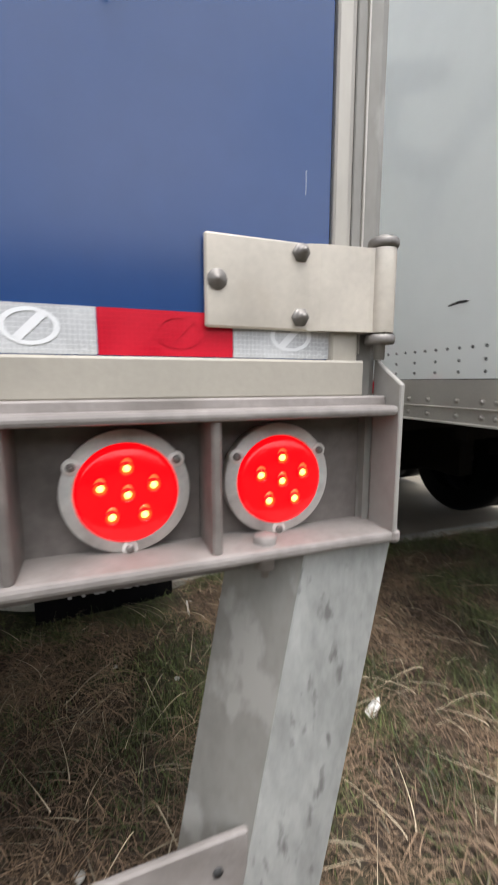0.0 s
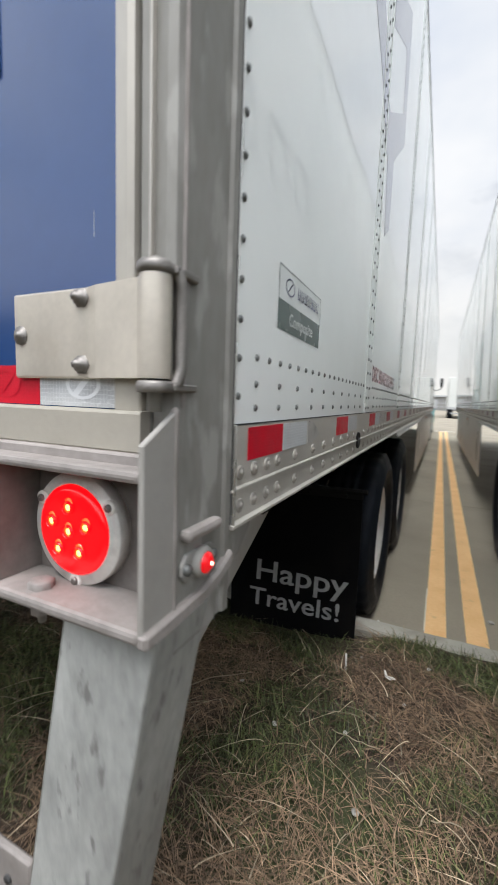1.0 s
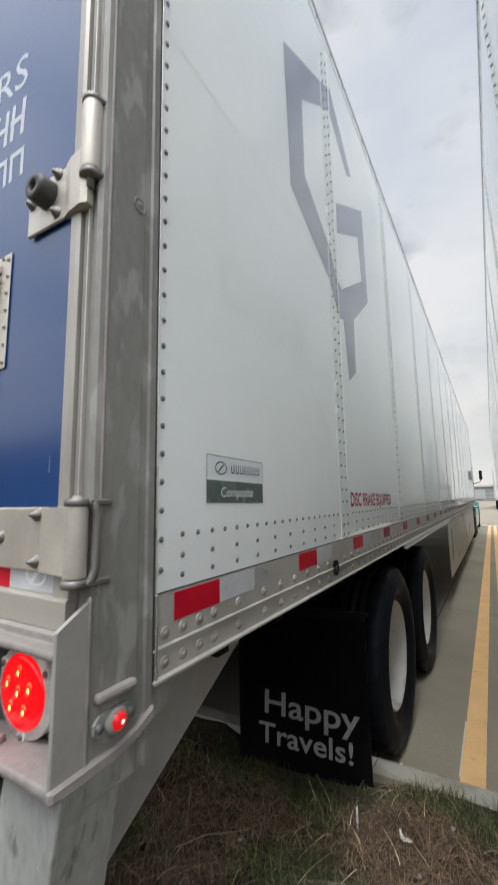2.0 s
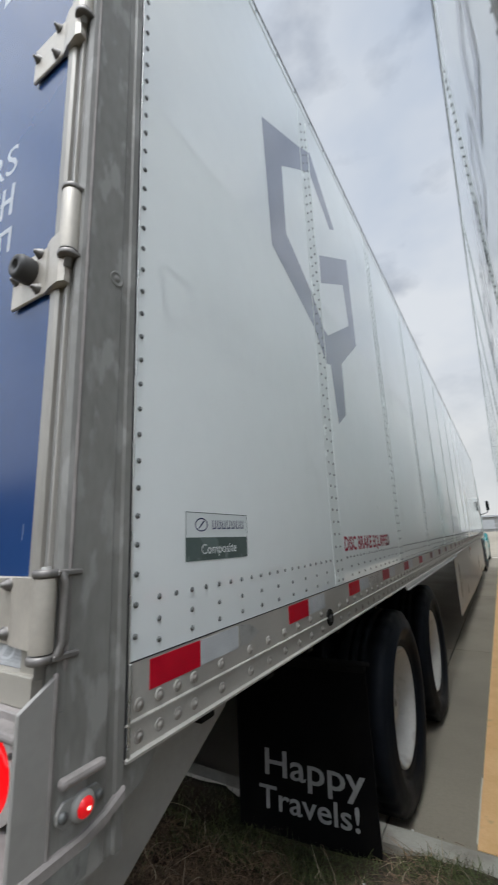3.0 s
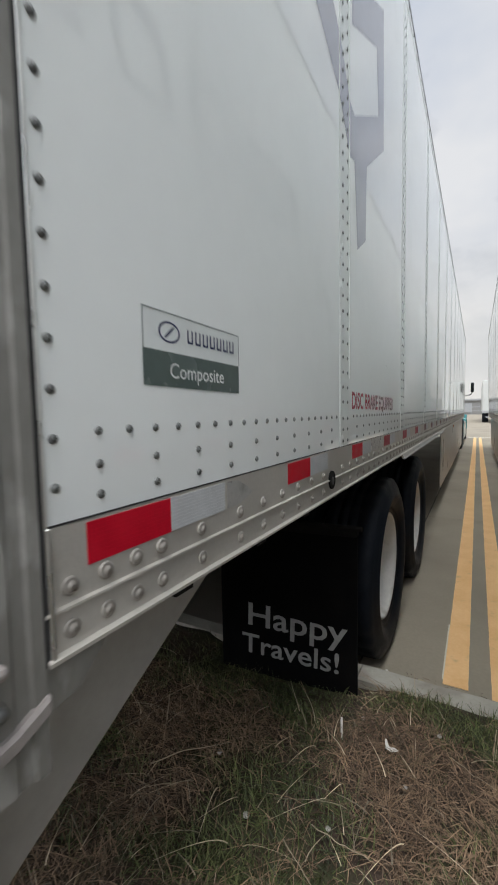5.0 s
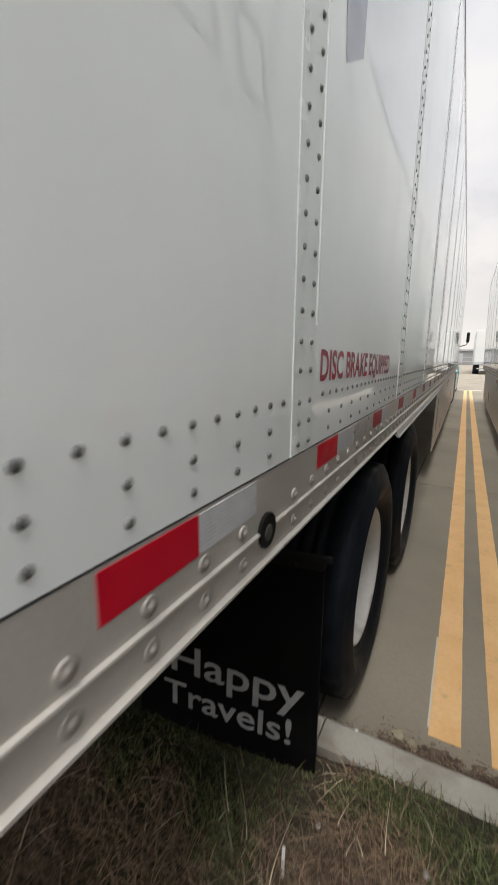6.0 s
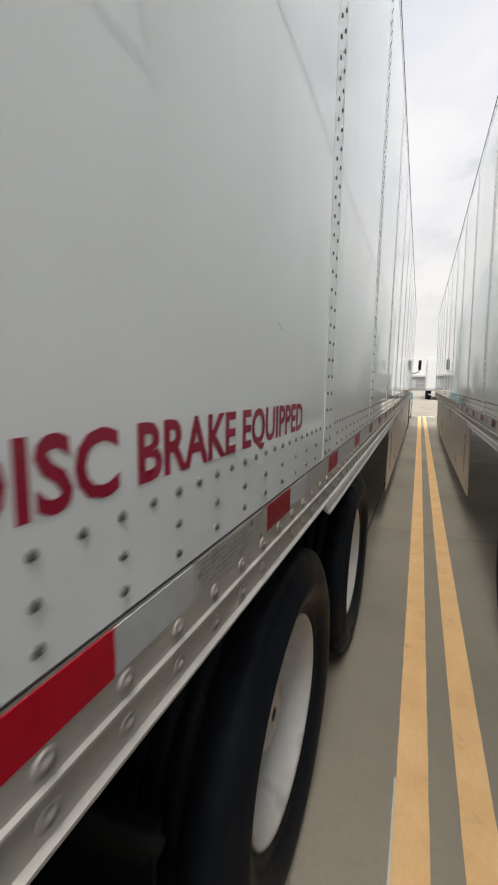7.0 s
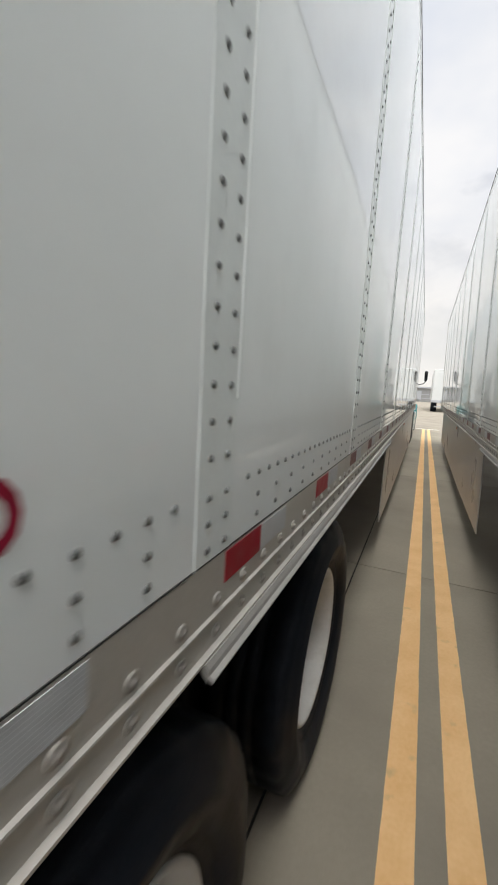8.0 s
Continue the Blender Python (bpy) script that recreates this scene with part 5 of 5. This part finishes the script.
bm = bmesh.new()
xs = sorted({-300.0, -80.0, -25.0, -8.0, 8.0, 25.0, 80.0, 300.0, *[round(-3.0 + 0.06 * i, 3) for i in range(105)]})
ys = sorted({-300.0, -60.0, -15.0, -4.0, KERB_BACK + 0.012, KERB_BACK + 0.05, 30.0, 300.0, *[round(-1.5 + 0.06 * i, 3) for i in range(53)]})
grid = [[bm.verts.new((x, y, verge(x, y) if y <= KERB_BACK + 0.02 else -0.06)) for x in xs] for y in ys]
for j in range(len(ys) - 1):
    for i in range(len(xs) - 1):
        f = bm.faces.new((grid[j][i], grid[j][i + 1], grid[j + 1][i + 1], grid[j + 1][i]))
        f.smooth = True
ground = tagged(part("ground", bm, SOIL), "brown soil verge with patchy grass", "ground", kind="structure")

# Unseen wall, added to keep low sky light from under the trailer.
bm = bmesh.new()
box(bm, -60, 60, -9.4, -9.1, 0.2, 4.0, bevel=0.02)
tagged(part("wall_south", bm, BANK), "unseen plain dark wall behind the verge, added to block low sky", "wall", kind="structure")

bm = bmesh.new()
box(bm, -200, 200, KERB_FRONT - 0.02, 300, -0.05, -0.012)
pavement = tagged(part("pavement", bm, JOINT), "brown-grey concrete yard paving with dark joints", "pavement", kind="structure")
jx = [-0.14 + 3.66 * i for i in range(-4, 6)]
jy = [KERB_FRONT + 0.002, 5.53, 10.1, 14.7, 19.3, 23.9]
slab_mesh = {}
for j in range(len(jy) - 1):
    for i in range(len(jx) - 1):
        w, d = jx[i + 1] - jx[i] - 0.012, jy[j + 1] - jy[j] - 0.012
        key = (round(w, 3), round(d, 3))
        if key not in slab_mesh:
            bm = bmesh.new()
            box(bm, 0, w, 0, d, -0.02, 0.0, bevel=0.003)
            me = bpy.data.meshes.new("slab")
            bm.to_mesh(me)
            bm.free()
            me.materials.append(CONCRETE)
            slab_mesh[key] = me
        shared("slab", slab_mesh[key], pavement, (jx[i] + 0.0035, jy[j] + 0.0035, 0))
for dims in ((-200, jx[0], KERB_FRONT, 300), (jx[-1], 200, KERB_FRONT, 300), (jx[0], jx[-1], jy[-1], 300)):
    bm = bmesh.new()
    box(bm, dims[0], dims[1], dims[2], dims[3], -0.02, 0.0)
    part("slab_field", bm, CONCRETE, pavement)

kerb = tagged(new("kerb"), "worn pale concrete kerb at the edge of the verge", "kerb", kind="structure")
joints = [-14.0, -11.0, -8.0, -5.0, -2.5, -0.065, 2.9, 5.9, 8.9, 11.9, 14.9]
for a, b in zip(joints, joints[1:]):
    bm = bmesh.new()
    n = max(6, int((b - a) / 0.12))
    prof = [(KERB_BACK, -0.06), (KERB_BACK, KERB_TOP - 0.012), (KERB_BACK + 0.010, KERB_TOP), (KERB_FRONT - 0.030, KERB_TOP - 0.002), (KERB_FRONT - 0.010, KERB_TOP - 0.016), (KERB_FRONT, KERB_TOP - 0.045), (KERB_FRONT + 0.012, 0.0), (KERB_FRONT + 0.012, -0.06)]
    ringset = []
    for i in range(n + 1):
        x = a + 0.0022 + (b - a - 0.0044) * i / n
        ringset.append([bm.verts.new((x, y + 0.004 * noise.noise((x * 5, y * 9, z * 9)), z + (0.005 * noise.noise((x * 4, y * 7, z * 5 + 3)) if z > 0.05 else 0))) for y, z in prof])
    for i in range(n):
        for k in range(len(prof)):
            m = (k + 1) % len(prof)
            bm.faces.new((ringset[i][k], ringset[i][m], ringset[i + 1][m], ringset[i + 1][k]))
    bm.faces.new(ringset[0]), bm.faces.new(list(reversed(ringset[-1])))
    bmesh.ops.recalc_face_normals(bm, faces=bm.faces[:])
    part("kerb_stone", bm, KERB, kerb)


def painted_line(x0, x1, y0, y1, material, label, seed):
    bm = bmesh.new()
    n = int((y1 - y0) / 0.06)
    rows = []
    for i in range(n + 1):
        y = y0 + (y1 - y0) * i / n
        w = 0.0022 * noise.noise((y * 7, seed, 0)) + 0.0018 * noise.noise((y * 31, seed, 5))
        v = 0.0022 * noise.noise((y * 7, seed, 9)) + 0.0018 * noise.noise((y * 31, seed, 15))
        rows.append([bm.verts.new(p) for p in ((x0 + w, y, -0.004), (x0 + w, y, 0.0035), (x1 + v, y, 0.0035), (x1 + v, y, -0.004))])
    for i in range(n):
        for k in range(3):
            bm.faces.new((rows[i][k], rows[i][k + 1], rows[i + 1][k + 1], rows[i + 1][k]))
    bm.faces.new(rows[0]), bm.faces.new(rows[-1])
    bmesh.ops.recalc_face_normals(bm, faces=bm.faces[:])
    return tagged(part("line_marking", bm, material), label, "road marking", "bay lines", "structure")


painted_line(0.272, 0.386, 2.02, 22.2, YELLOW, "worn yellow painted bay line on concrete", 1)
painted_line(0.486, 0.598, 1.99, 22.2, YELLOW, "worn yellow painted bay line on concrete", 4)
painted_line(0.2645, 0.2725, 2.06, 2.66, PALE, "thin remains of an older white line", 8)
bm = bmesh.new()
box(bm, 0.0, 1.0, 22.4, 22.6, -0.004, 0.0035)
tagged(part("line_marking", bm, PALE), "faded pale cross line on concrete", "road marking", "", "structure")


# ---- grass, straw and litter on the verge ----
rng = np.random.default_rng(7)


def green_at(x, y):
    """Share of green among the dry growth: clumps, and a lusher fringe along the kerb."""
    n1, n2 = noise.noise((x * 2.1 + 4.0, y * 2.1, 0.7)), noise.noise((x * 5.2, y * 5.2, 3.7))
    bare = math.exp(-((x - 0.38) / 0.30) ** 2 - ((y - 1.17) / 0.22) ** 2)
    return 0.40 + 1.5 * n1 + 1.1 * n2 + 0.85 * max(0.0, 1 - abs(y - 1.50) / 0.17) - 1.1 * bare


def thick_at(x, y):
    """How thickly anything grows: bare soil shows between the tufts."""
    return 0.72 + 0.75 * noise.noise((x * 3.4, y * 3.4 + 9.0, 1.1)) + 0.5 * noise.noise((x * 11, y * 11, 5.5))


def blades(name, count, area, length, width, lean, material, label, want, segments=3, lift=0.0, curl=0.5):
    """Many bent, tapered blades as one mesh, thick where want(x, y) is high."""
    verts, faces = [], []
    x0, x1, y0, y1 = area
    made = tries = 0
    while made < count and tries < count * 6:
        tries += 1
        x, y = rng.uniform(x0, x1), rng.uniform(y0, y1)
        if rng.random() > want(x, y) or (x < 0.03 and y > 1.36 and length[1] > 0.06 and rng.random() < 0.92):
            continue
        made += 1
        z = verge(x, y) - 0.004 + lift * rng.random()
        a, h = rng.uniform(0, 2 * math.pi), rng.uniform(*length)
        tip = rng.uniform(*lean)
        w = rng.uniform(*width) / 2
        dx, dy = math.cos(a), math.sin(a)
        twist = rng.uniform(-curl, curl)
        base = len(verts)
        for s in range(segments + 1):
            t = s / segments
            out = h * tip * t * (0.35 + 0.65 * t)
            up = h * (1 - 0.75 * tip) * t - h * tip * 0.35 * t * t
            bx, by = x + dx * out - dy * twist * h * t * t * 0.4, y + dy * out + dx * twist * h * t * t * 0.4
            ww = w * (1 - 0.85 * t)
            bz = max(z + up, verge(x, y) + 0.002)
            verts.append((bx - dy * ww, by + dx * ww, bz))
            verts.append((bx + dy * ww, by - dx * ww, bz + 0.0006))
        for s in range(segments):
            i = base + 2 * s
            faces.append((i, i + 1, i + 3, i + 2))
    me = bpy.data.meshes.new(name)
    me.from_pydata(verts, [], faces)
    me.materials.append(material)
    return tagged(new(name, me), label, "grass", kind="stuff")


AREA = (-1.7, 2.6, -0.5, KERB_BACK - 0.01)
blades("grass", 42000, AREA, (0.03, 0.11), (0.0026, 0.0048), (0.2, 0.8), GRASS, "patchy tufts of green grass on the verge",
       lambda x, y: min(1.0, max(0.02, (green_at(x, y) - 0.25) * 1.3)) * min(1.0, max(0.15, thick_at(x, y) + 0.2)))
blades("thatch", 42000, AREA, (0.02, 0.075), (0.0016, 0.0036), (0.45, 1.0), STRAW, "short matted brown thatch between the tufts",
       lambda x, y: min(1.0, max(0.15, 1.1 - green_at(x, y))), 3, 0.012, 1.0)
blades("dry_grass", 34000, AREA, (0.05, 0.16), (0.0022, 0.0046), (0.65, 1.0), STRAW, "matted dry brown grass on the verge",
       lambda x, y: min(1.0, max(0.10, 1.0 - green_at(x, y))) * min(1.0, max(0.12, thick_at(x, y))), 5, 0.022, 1.3)
blades("grass", 4500, (-0.8, 0.34, 1.22, 1.6), (0.018, 0.05), (0.0024, 0.0042), (0.2, 0.9), GRASS, "short dark green grass below the flap", lambda x, y: 0.9 if y > 1.36 or x < 0.0 else 0.3)
blades("straw", 1250, AREA, (0.07, 0.26), (0.0022, 0.0042), (0.86, 1.0), PALE_STRAW, "long pale straw stalks lying on the grass", lambda x, y: 0.5, 7, 0.05, 0.8)


def stalk(points, radius, material, label):
    """A long bent stalk that lies on the growth, thinner towards its tip."""
    spine = []
    for i in range(len(points) - 1):
        for k in range(6):
            t = k / 6
            x, y = (points[i][j] * (1 - t) + points[i + 1][j] * t for j in (0, 1))
            spine.append((x, y))
    spine.append(points[-1])
    n = len(spine)
    bm = bmesh.new()
    rings = []
    for i, (x, y) in enumerate(spine):
        r = radius * (1 - 0.6 * i / n)
        x, y = x + 0.006 * noise.noise((i * 0.4, x, 3)), y + 0.006 * noise.noise((i * 0.4, y, 7))
        z = verge(x, y) + 0.026 + 0.016 * math.sin(math.pi * i / n) + 0.006 * noise.noise((i * 0.5, x * 9, 1))
        rings.append([bm.verts.new((x + r * c, y + r * d, z + r * e)) for c, d, e in ((0.8, 0.6, 0), (0, 0, 1), (-0.8, -0.6, 0), (0, 0, -1))])
    for i in range(n - 1):
        for k in range(4):
            f = bm.faces.new((rings[i][k], rings[i][(k + 1) % 4], rings[i + 1][(k + 1) % 4], rings[i + 1][k]))
            f.smooth = True
    bm.faces.new(rings[0]), bm.faces.new(rings[-1])
    bmesh.ops.recalc_face_normals(bm, faces=bm.faces[:])
    return tagged(part("dry_stalk", bm, material), label, "stalk", "stalks on the verge")


for points, radius in (([(0.02, 0.836), (0.105, 0.809), (0.198, 0.818)], 0.0024), ([(-0.034, 0.762), (0.072, 0.683), (0.152, 0.634)], 0.0018),
                       ([(0.317, 0.652), (0.384, 0.656), (0.427, 0.603)], 0.0028), ([(-0.517, 0.779), (-0.429, 0.876), (-0.340, 0.993)], 0.0028),
                       ([(-0.327, 0.573), (-0.285, 0.550), (-0.238, 0.526)], 0.0015), ([(0.342, 1.327), (0.410, 1.252), (0.474, 1.240)], 0.0016),
                       ([(0.290, 0.619), (0.307, 0.658), (0.335, 0.694)], 0.0034)):
    stalk(points, radius, PALE_STRAW, "long pale dry stalk lying on the grass")


def litter(name, label, category, points, thickness, at, turn, material, curl=0.0):
    bm = bmesh.new()
    lo = [bm.verts.new((u, v, curl * (u * u + v * v) * 20)) for u, v in points]
    hi = [bm.verts.new((u, v, thickness + curl * (u * u + v * v) * 20)) for u, v in points]
    bm.faces.new(list(reversed(lo))), bm.faces.new(hi)
    for i in range(len(points)):
        j = (i + 1) % len(points)
        bm.faces.new((lo[i], lo[j], hi[j], hi[i]))
    bmesh.ops.recalc_face_normals(bm, faces=bm.faces[:])
    ob = tagged(part(name, bm, material), label, category)
    ob.matrix_world = Matrix.Translation((at[0], at[1], verge(at[0], at[1]) + at[2])) @ Euler([radians(a) for a in turn]).to_matrix().to_4x4()
    return ob


litter("plastic_stick", "thin white plastic stick standing in dry grass", "litter", [(-0.005, -0.045), (0.005, -0.045), (0.0045, 0.045), (-0.003, 0.045)], 0.003, (-0.022, 1.262, 0.030), (74, -3, 8), LITTER)
litter("plastic_scrap", "torn white plastic scrap on dry grass", "litter", [(-0.021, -0.006), (0.0, -0.013), (0.024, -0.006), (0.014, 0.003), (-0.007, 0.004), (-0.014, 0.023), (-0.020, 0.023)], 0.002, (0.155, 1.262, 0.022), (18, 10, 20), LITTER, 0.4)
litter("paper_scrap", "crumpled white paper scrap in the grass", "litter", [(-0.04, -0.016), (-0.01, -0.020), (0.026, -0.014), (0.044, 0.0), (0.024, 0.012), (-0.026, 0.012)], 0.002, (0.385, 0.420, 0.012), (6, -8, 25), LITTER, 0.35)
for i, (x, y, s) in enumerate(((-0.16, 0.78, 0.010), (0.06, 0.86, 0.008), (0.22, 1.13, 0.009), (-0.36, 0.95, 0.009), (0.3, 1.42, 0.009), (0.02, 1.42, 0.008), (0.14, 0.6, 0.010), (-0.45, 0.25, 0.012))):
    bm = bmesh.new()
    bmesh.ops.create_icosphere(bm, subdivisions=2, radius=s)
    for v in bm.verts:
        v.co *= 1 + 0.35 * noise.noise(v.co * 60 + Vector((i, 0, 0)))
        v.co.z *= 0.6
    ob = tagged(part("pebble", bm, STONE), "small pale pebble in the grass", "stone", "pebbles on the verge")
    ob.location = (x, y, verge(x, y) + 0.012 + s * 0.4)

bm = bmesh.new()
bmesh.ops.create_icosphere(bm, subdivisions=2, radius=0.017)
for v in bm.verts:
    v.co *= 1 + 0.35 * noise.noise(v.co * 50 + Vector((3, 0, 0)))
    v.co.z *= 0.6
ob = tagged(part("pebble", bm, STONE), "pale stone lying on the concrete", "stone")
ob.location = (0.632, 2.345, 0.008)
bm = bmesh.new()
bmesh.ops.create_icosphere(bm, subdivisions=1, radius=0.007)
for v in bm.verts:
    v.co *= 1 + 0.5 * noise.noise(v.co * 90)
    v.co.z *= 0.5
ob = tagged(part("paper_scrap", bm, LITTER), "tiny white scrap on the kerb", "litter")
ob.location = (0.046, 1.765, KERB_TOP - 0.001)

# dead leaves and twigs swept into the gutter
verts, faces = [], []
for i in range(13000):
    x = rng.uniform(-0.15, 1.0) if i % 5 else rng.normal(0.25, 0.14)
    y = KERB_FRONT + 0.012 + min(0.21, abs(rng.normal(0, 0.036)) * (1.7 if 0.10 < x < 0.75 else 1.0))
    s, a, z = rng.uniform(0.001, 0.0065), rng.uniform(0, 2 * math.pi), 0.003 + (0.022 if y < KERB_FRONT + 0.06 else 0.012 if y < KERB_FRONT + 0.14 else 0.0) + rng.random() * 0.008
    c, d = math.cos(a) * s, math.sin(a) * s
    k = len(verts)
    verts += [(x - c, y - d, z), (x + d * 0.5, y - c * 0.5, z + 0.003), (x + c, y + d, z + rng.uniform(-0.002, 0.008)), (x - d * 0.5, y + c * 0.5, z + 0.002)]
    faces.append((k, k + 1, k + 2, k + 3))
me = bpy.data.meshes.new("leaf_litter")
me.from_pydata(verts, [], faces)
me.materials.append(LEAF)
tagged(new("leaf_litter", me), "brown dead leaves and twigs in the gutter", "leaves", kind="stuff")
verts, faces = [], []
for i in range(260):
    x, y = rng.normal(0.26, 0.2), KERB_FRONT + 0.02 + abs(rng.normal(0, 0.07))
    s, a, z = rng.uniform(0.008, 0.03), rng.uniform(0, 2 * math.pi), 0.010 + rng.random() * 0.018
    c, d = math.cos(a), math.sin(a)
    k = len(verts)
    verts += [(x - c * s - d * 0.0012, y - d * s + c * 0.0012, z), (x - c * s + d * 0.0012, y - d * s - c * 0.0012, z + 0.001),
              (x + c * s + d * 0.0008, y + d * s - c * 0.0008, z + 0.004), (x + c * s - d * 0.0008, y + d * s + c * 0.0008, z + 0.003)]
    faces.append((k, k + 1, k + 2, k + 3))
me = bpy.data.meshes.new("twig_litter")
me.from_pydata(verts, [], faces)
me.materials.append(STRAW)
tagged(new("twig_litter", me), "dry stalks and twigs in the gutter", "leaves", kind="stuff")
# low ridge of soil and crumbs under the leaves
bm = bmesh.new()
nx, ny = 120, 22
grid = []
for j in range(ny + 1):
    row = []
    for i in range(nx + 1):
        x, y = -0.20 + 1.3 * i / nx, KERB_FRONT + 0.008 + 0.26 * j / ny
        reach = 0.085 + 0.105 * max(0.0, min(1.0, (x - 0.02) / 0.18)) + 0.035 * noise.noise((x * 7, 0.4, 0)) + 0.02 * noise.noise((x * 23, 1.4, 0))
        d = (y - KERB_FRONT - 0.008) / reach
        h = 0.026 * (1 - d * d) + 0.010 * noise.noise((x * 26, y * 26, 0)) + 0.006 * noise.noise((x * 70, y * 70, 4)) - 0.004
        row.append(bm.verts.new((x, y, max(-0.009, h))))
    grid.append(row)
for j in range(ny):
    for i in range(nx):
        bm.faces.new((grid[j][i], grid[j][i + 1], grid[j + 1][i + 1], grid[j + 1][i]))
bmesh.ops.recalc_face_normals(bm, faces=bm.faces[:])
tagged(part("gutter_soil", bm, SOIL_DRY), "ridge of brown soil and leaf crumbs in the gutter", "soil", kind="stuff")
litter_at = ((0.17, 1.96), (0.22, 1.93))
for x, y in litter_at:
    bm = bmesh.new()
    bmesh.ops.create_icosphere(bm, subdivisions=2, radius=0.024)
    for v in bm.verts:
        v.co *= 1 + 0.4 * noise.noise(v.co * 40 + Vector((x * 9, 0, 0)))
        v.co.z *= 0.5
    ob = tagged(part("concrete_crumb", bm, CRUMB), "broken tan crumb of concrete in the gutter", "stone", "crumbs in the gutter")
    ob.location = (x, y, 0.010)


# thinner grass over the rest of the verge
blades("grass", 26000, (-4.6, 5.2, -3.2, KERB_BACK - 0.01), (0.04, 0.12), (0.0045, 0.008), (0.3, 0.9), GRASS, "rough green grass over the wider verge",
       lambda x, y: 0.0 if AREA[0] < x < AREA[1] and y > AREA[2] else min(1.0, max(0.10, thick_at(x, y))), 3)
blades("dry_grass", 20000, (-4.6, 5.2, -3.2, KERB_BACK - 0.01), (0.05, 0.15), (0.004, 0.007), (0.6, 1.0), STRAW, "matted dry grass over the wider verge",
       lambda x, y: 0.0 if AREA[0] < x < AREA[1] and y > AREA[2] else min(1.0, max(0.15, 1.0 - green_at(x, y))), 3, 0.01, 1.0)


# ---- far side of the yard ----
def parked_trailer(x, y, label, stripe):
    root = new("parked_trailer")
    tagged(root, label, "trailer", "parked trailers across the yard", "thing")
    one_box("body", (x, x + 2.59, y, y + 14, 1.15, 4.2), FARWHITE, root, "white box body", 0.03)
    one_box("rear_frame", (x - 0.005, x + 2.595, y - 0.05, y + 0.02, 0.95, 1.18), FARGREY, root, "grey steel sill", 0.01)
    for i in range(2):
        one_box("rear_door", (x + 0.06 + 1.25 * i, x + 1.27 + 1.25 * i, y - 0.03, y, 1.2, 3.92), FARWHITE, root, "white rear door", 0.01)
    if stripe:
        one_box("stripe", (x + 0.05, x + 2.54, y - 0.034, y - 0.02, 2.75, 2.98), TEAL, root, "teal stripe")
    one_box("under_guard", (x + 0.3, x + 2.3, y - 0.03, y + 0.08, 0.5, 0.62), FARGREY, root, "", 0.01)
    for wy in (y + 2.2, y + 3.45):
        for wx in (x + 0.3, x + 2.29):
            bm = bmesh.new()
            lathe(bm, [(0.28, wx - 0.27), (0.47, wx - 0.27), (0.5, wx - 0.22), (0.5, wx + 0.22), (0.47, wx + 0.27), (0.28, wx + 0.27), (0.001, wx + 0.1)], wy, 0.5, 20)
            part("wheel", bm, RUBBER, root, "black double tyres")
    return root


for i, x in enumerate((0.82, 4.4, 8.0, 11.6)):
    parked_trailer(x, 46.5 + 0.4 * (i % 2), "white box trailer parked across the yard", False)

# unseen trailer added on the far side, to cut light under the first
parked_trailer(-6.25, 0.2, "unseen white box trailer, added to shade the ground under its neighbour", False)

fence = tagged(new("yard_fence"), "pale steel rail fence at the far edge of the yard", "fence")
for i in range(30):
    one_box("post", (-40 + 2.6 * i, -39.9 + 2.6 * i, 117.9, 118.1, 0, 2.0), FARGREY, fence)
for z in (0.9, 1.9):
    one_box("fence_rail", (-40, 36, 117.92, 118.08, z, z + 0.12), FARGREY, fence)
building = tagged(new("warehouse"), "long low grey warehouse far behind the yard", "building")
one_box("wall", (-70, 60, 120, 150, 0, 3.6), FARWALL, building)
one_box("roof", (-70.5, 60.5, 119.5, 150.5, 3.6, 4.0), FARGREY, building)
for i in range(16):
    one_box("dock_door", (-60 + 7 * i, -56.8 + 7 * i, 119.85, 120.0, 0.6, 2.9), FARGREY, building)
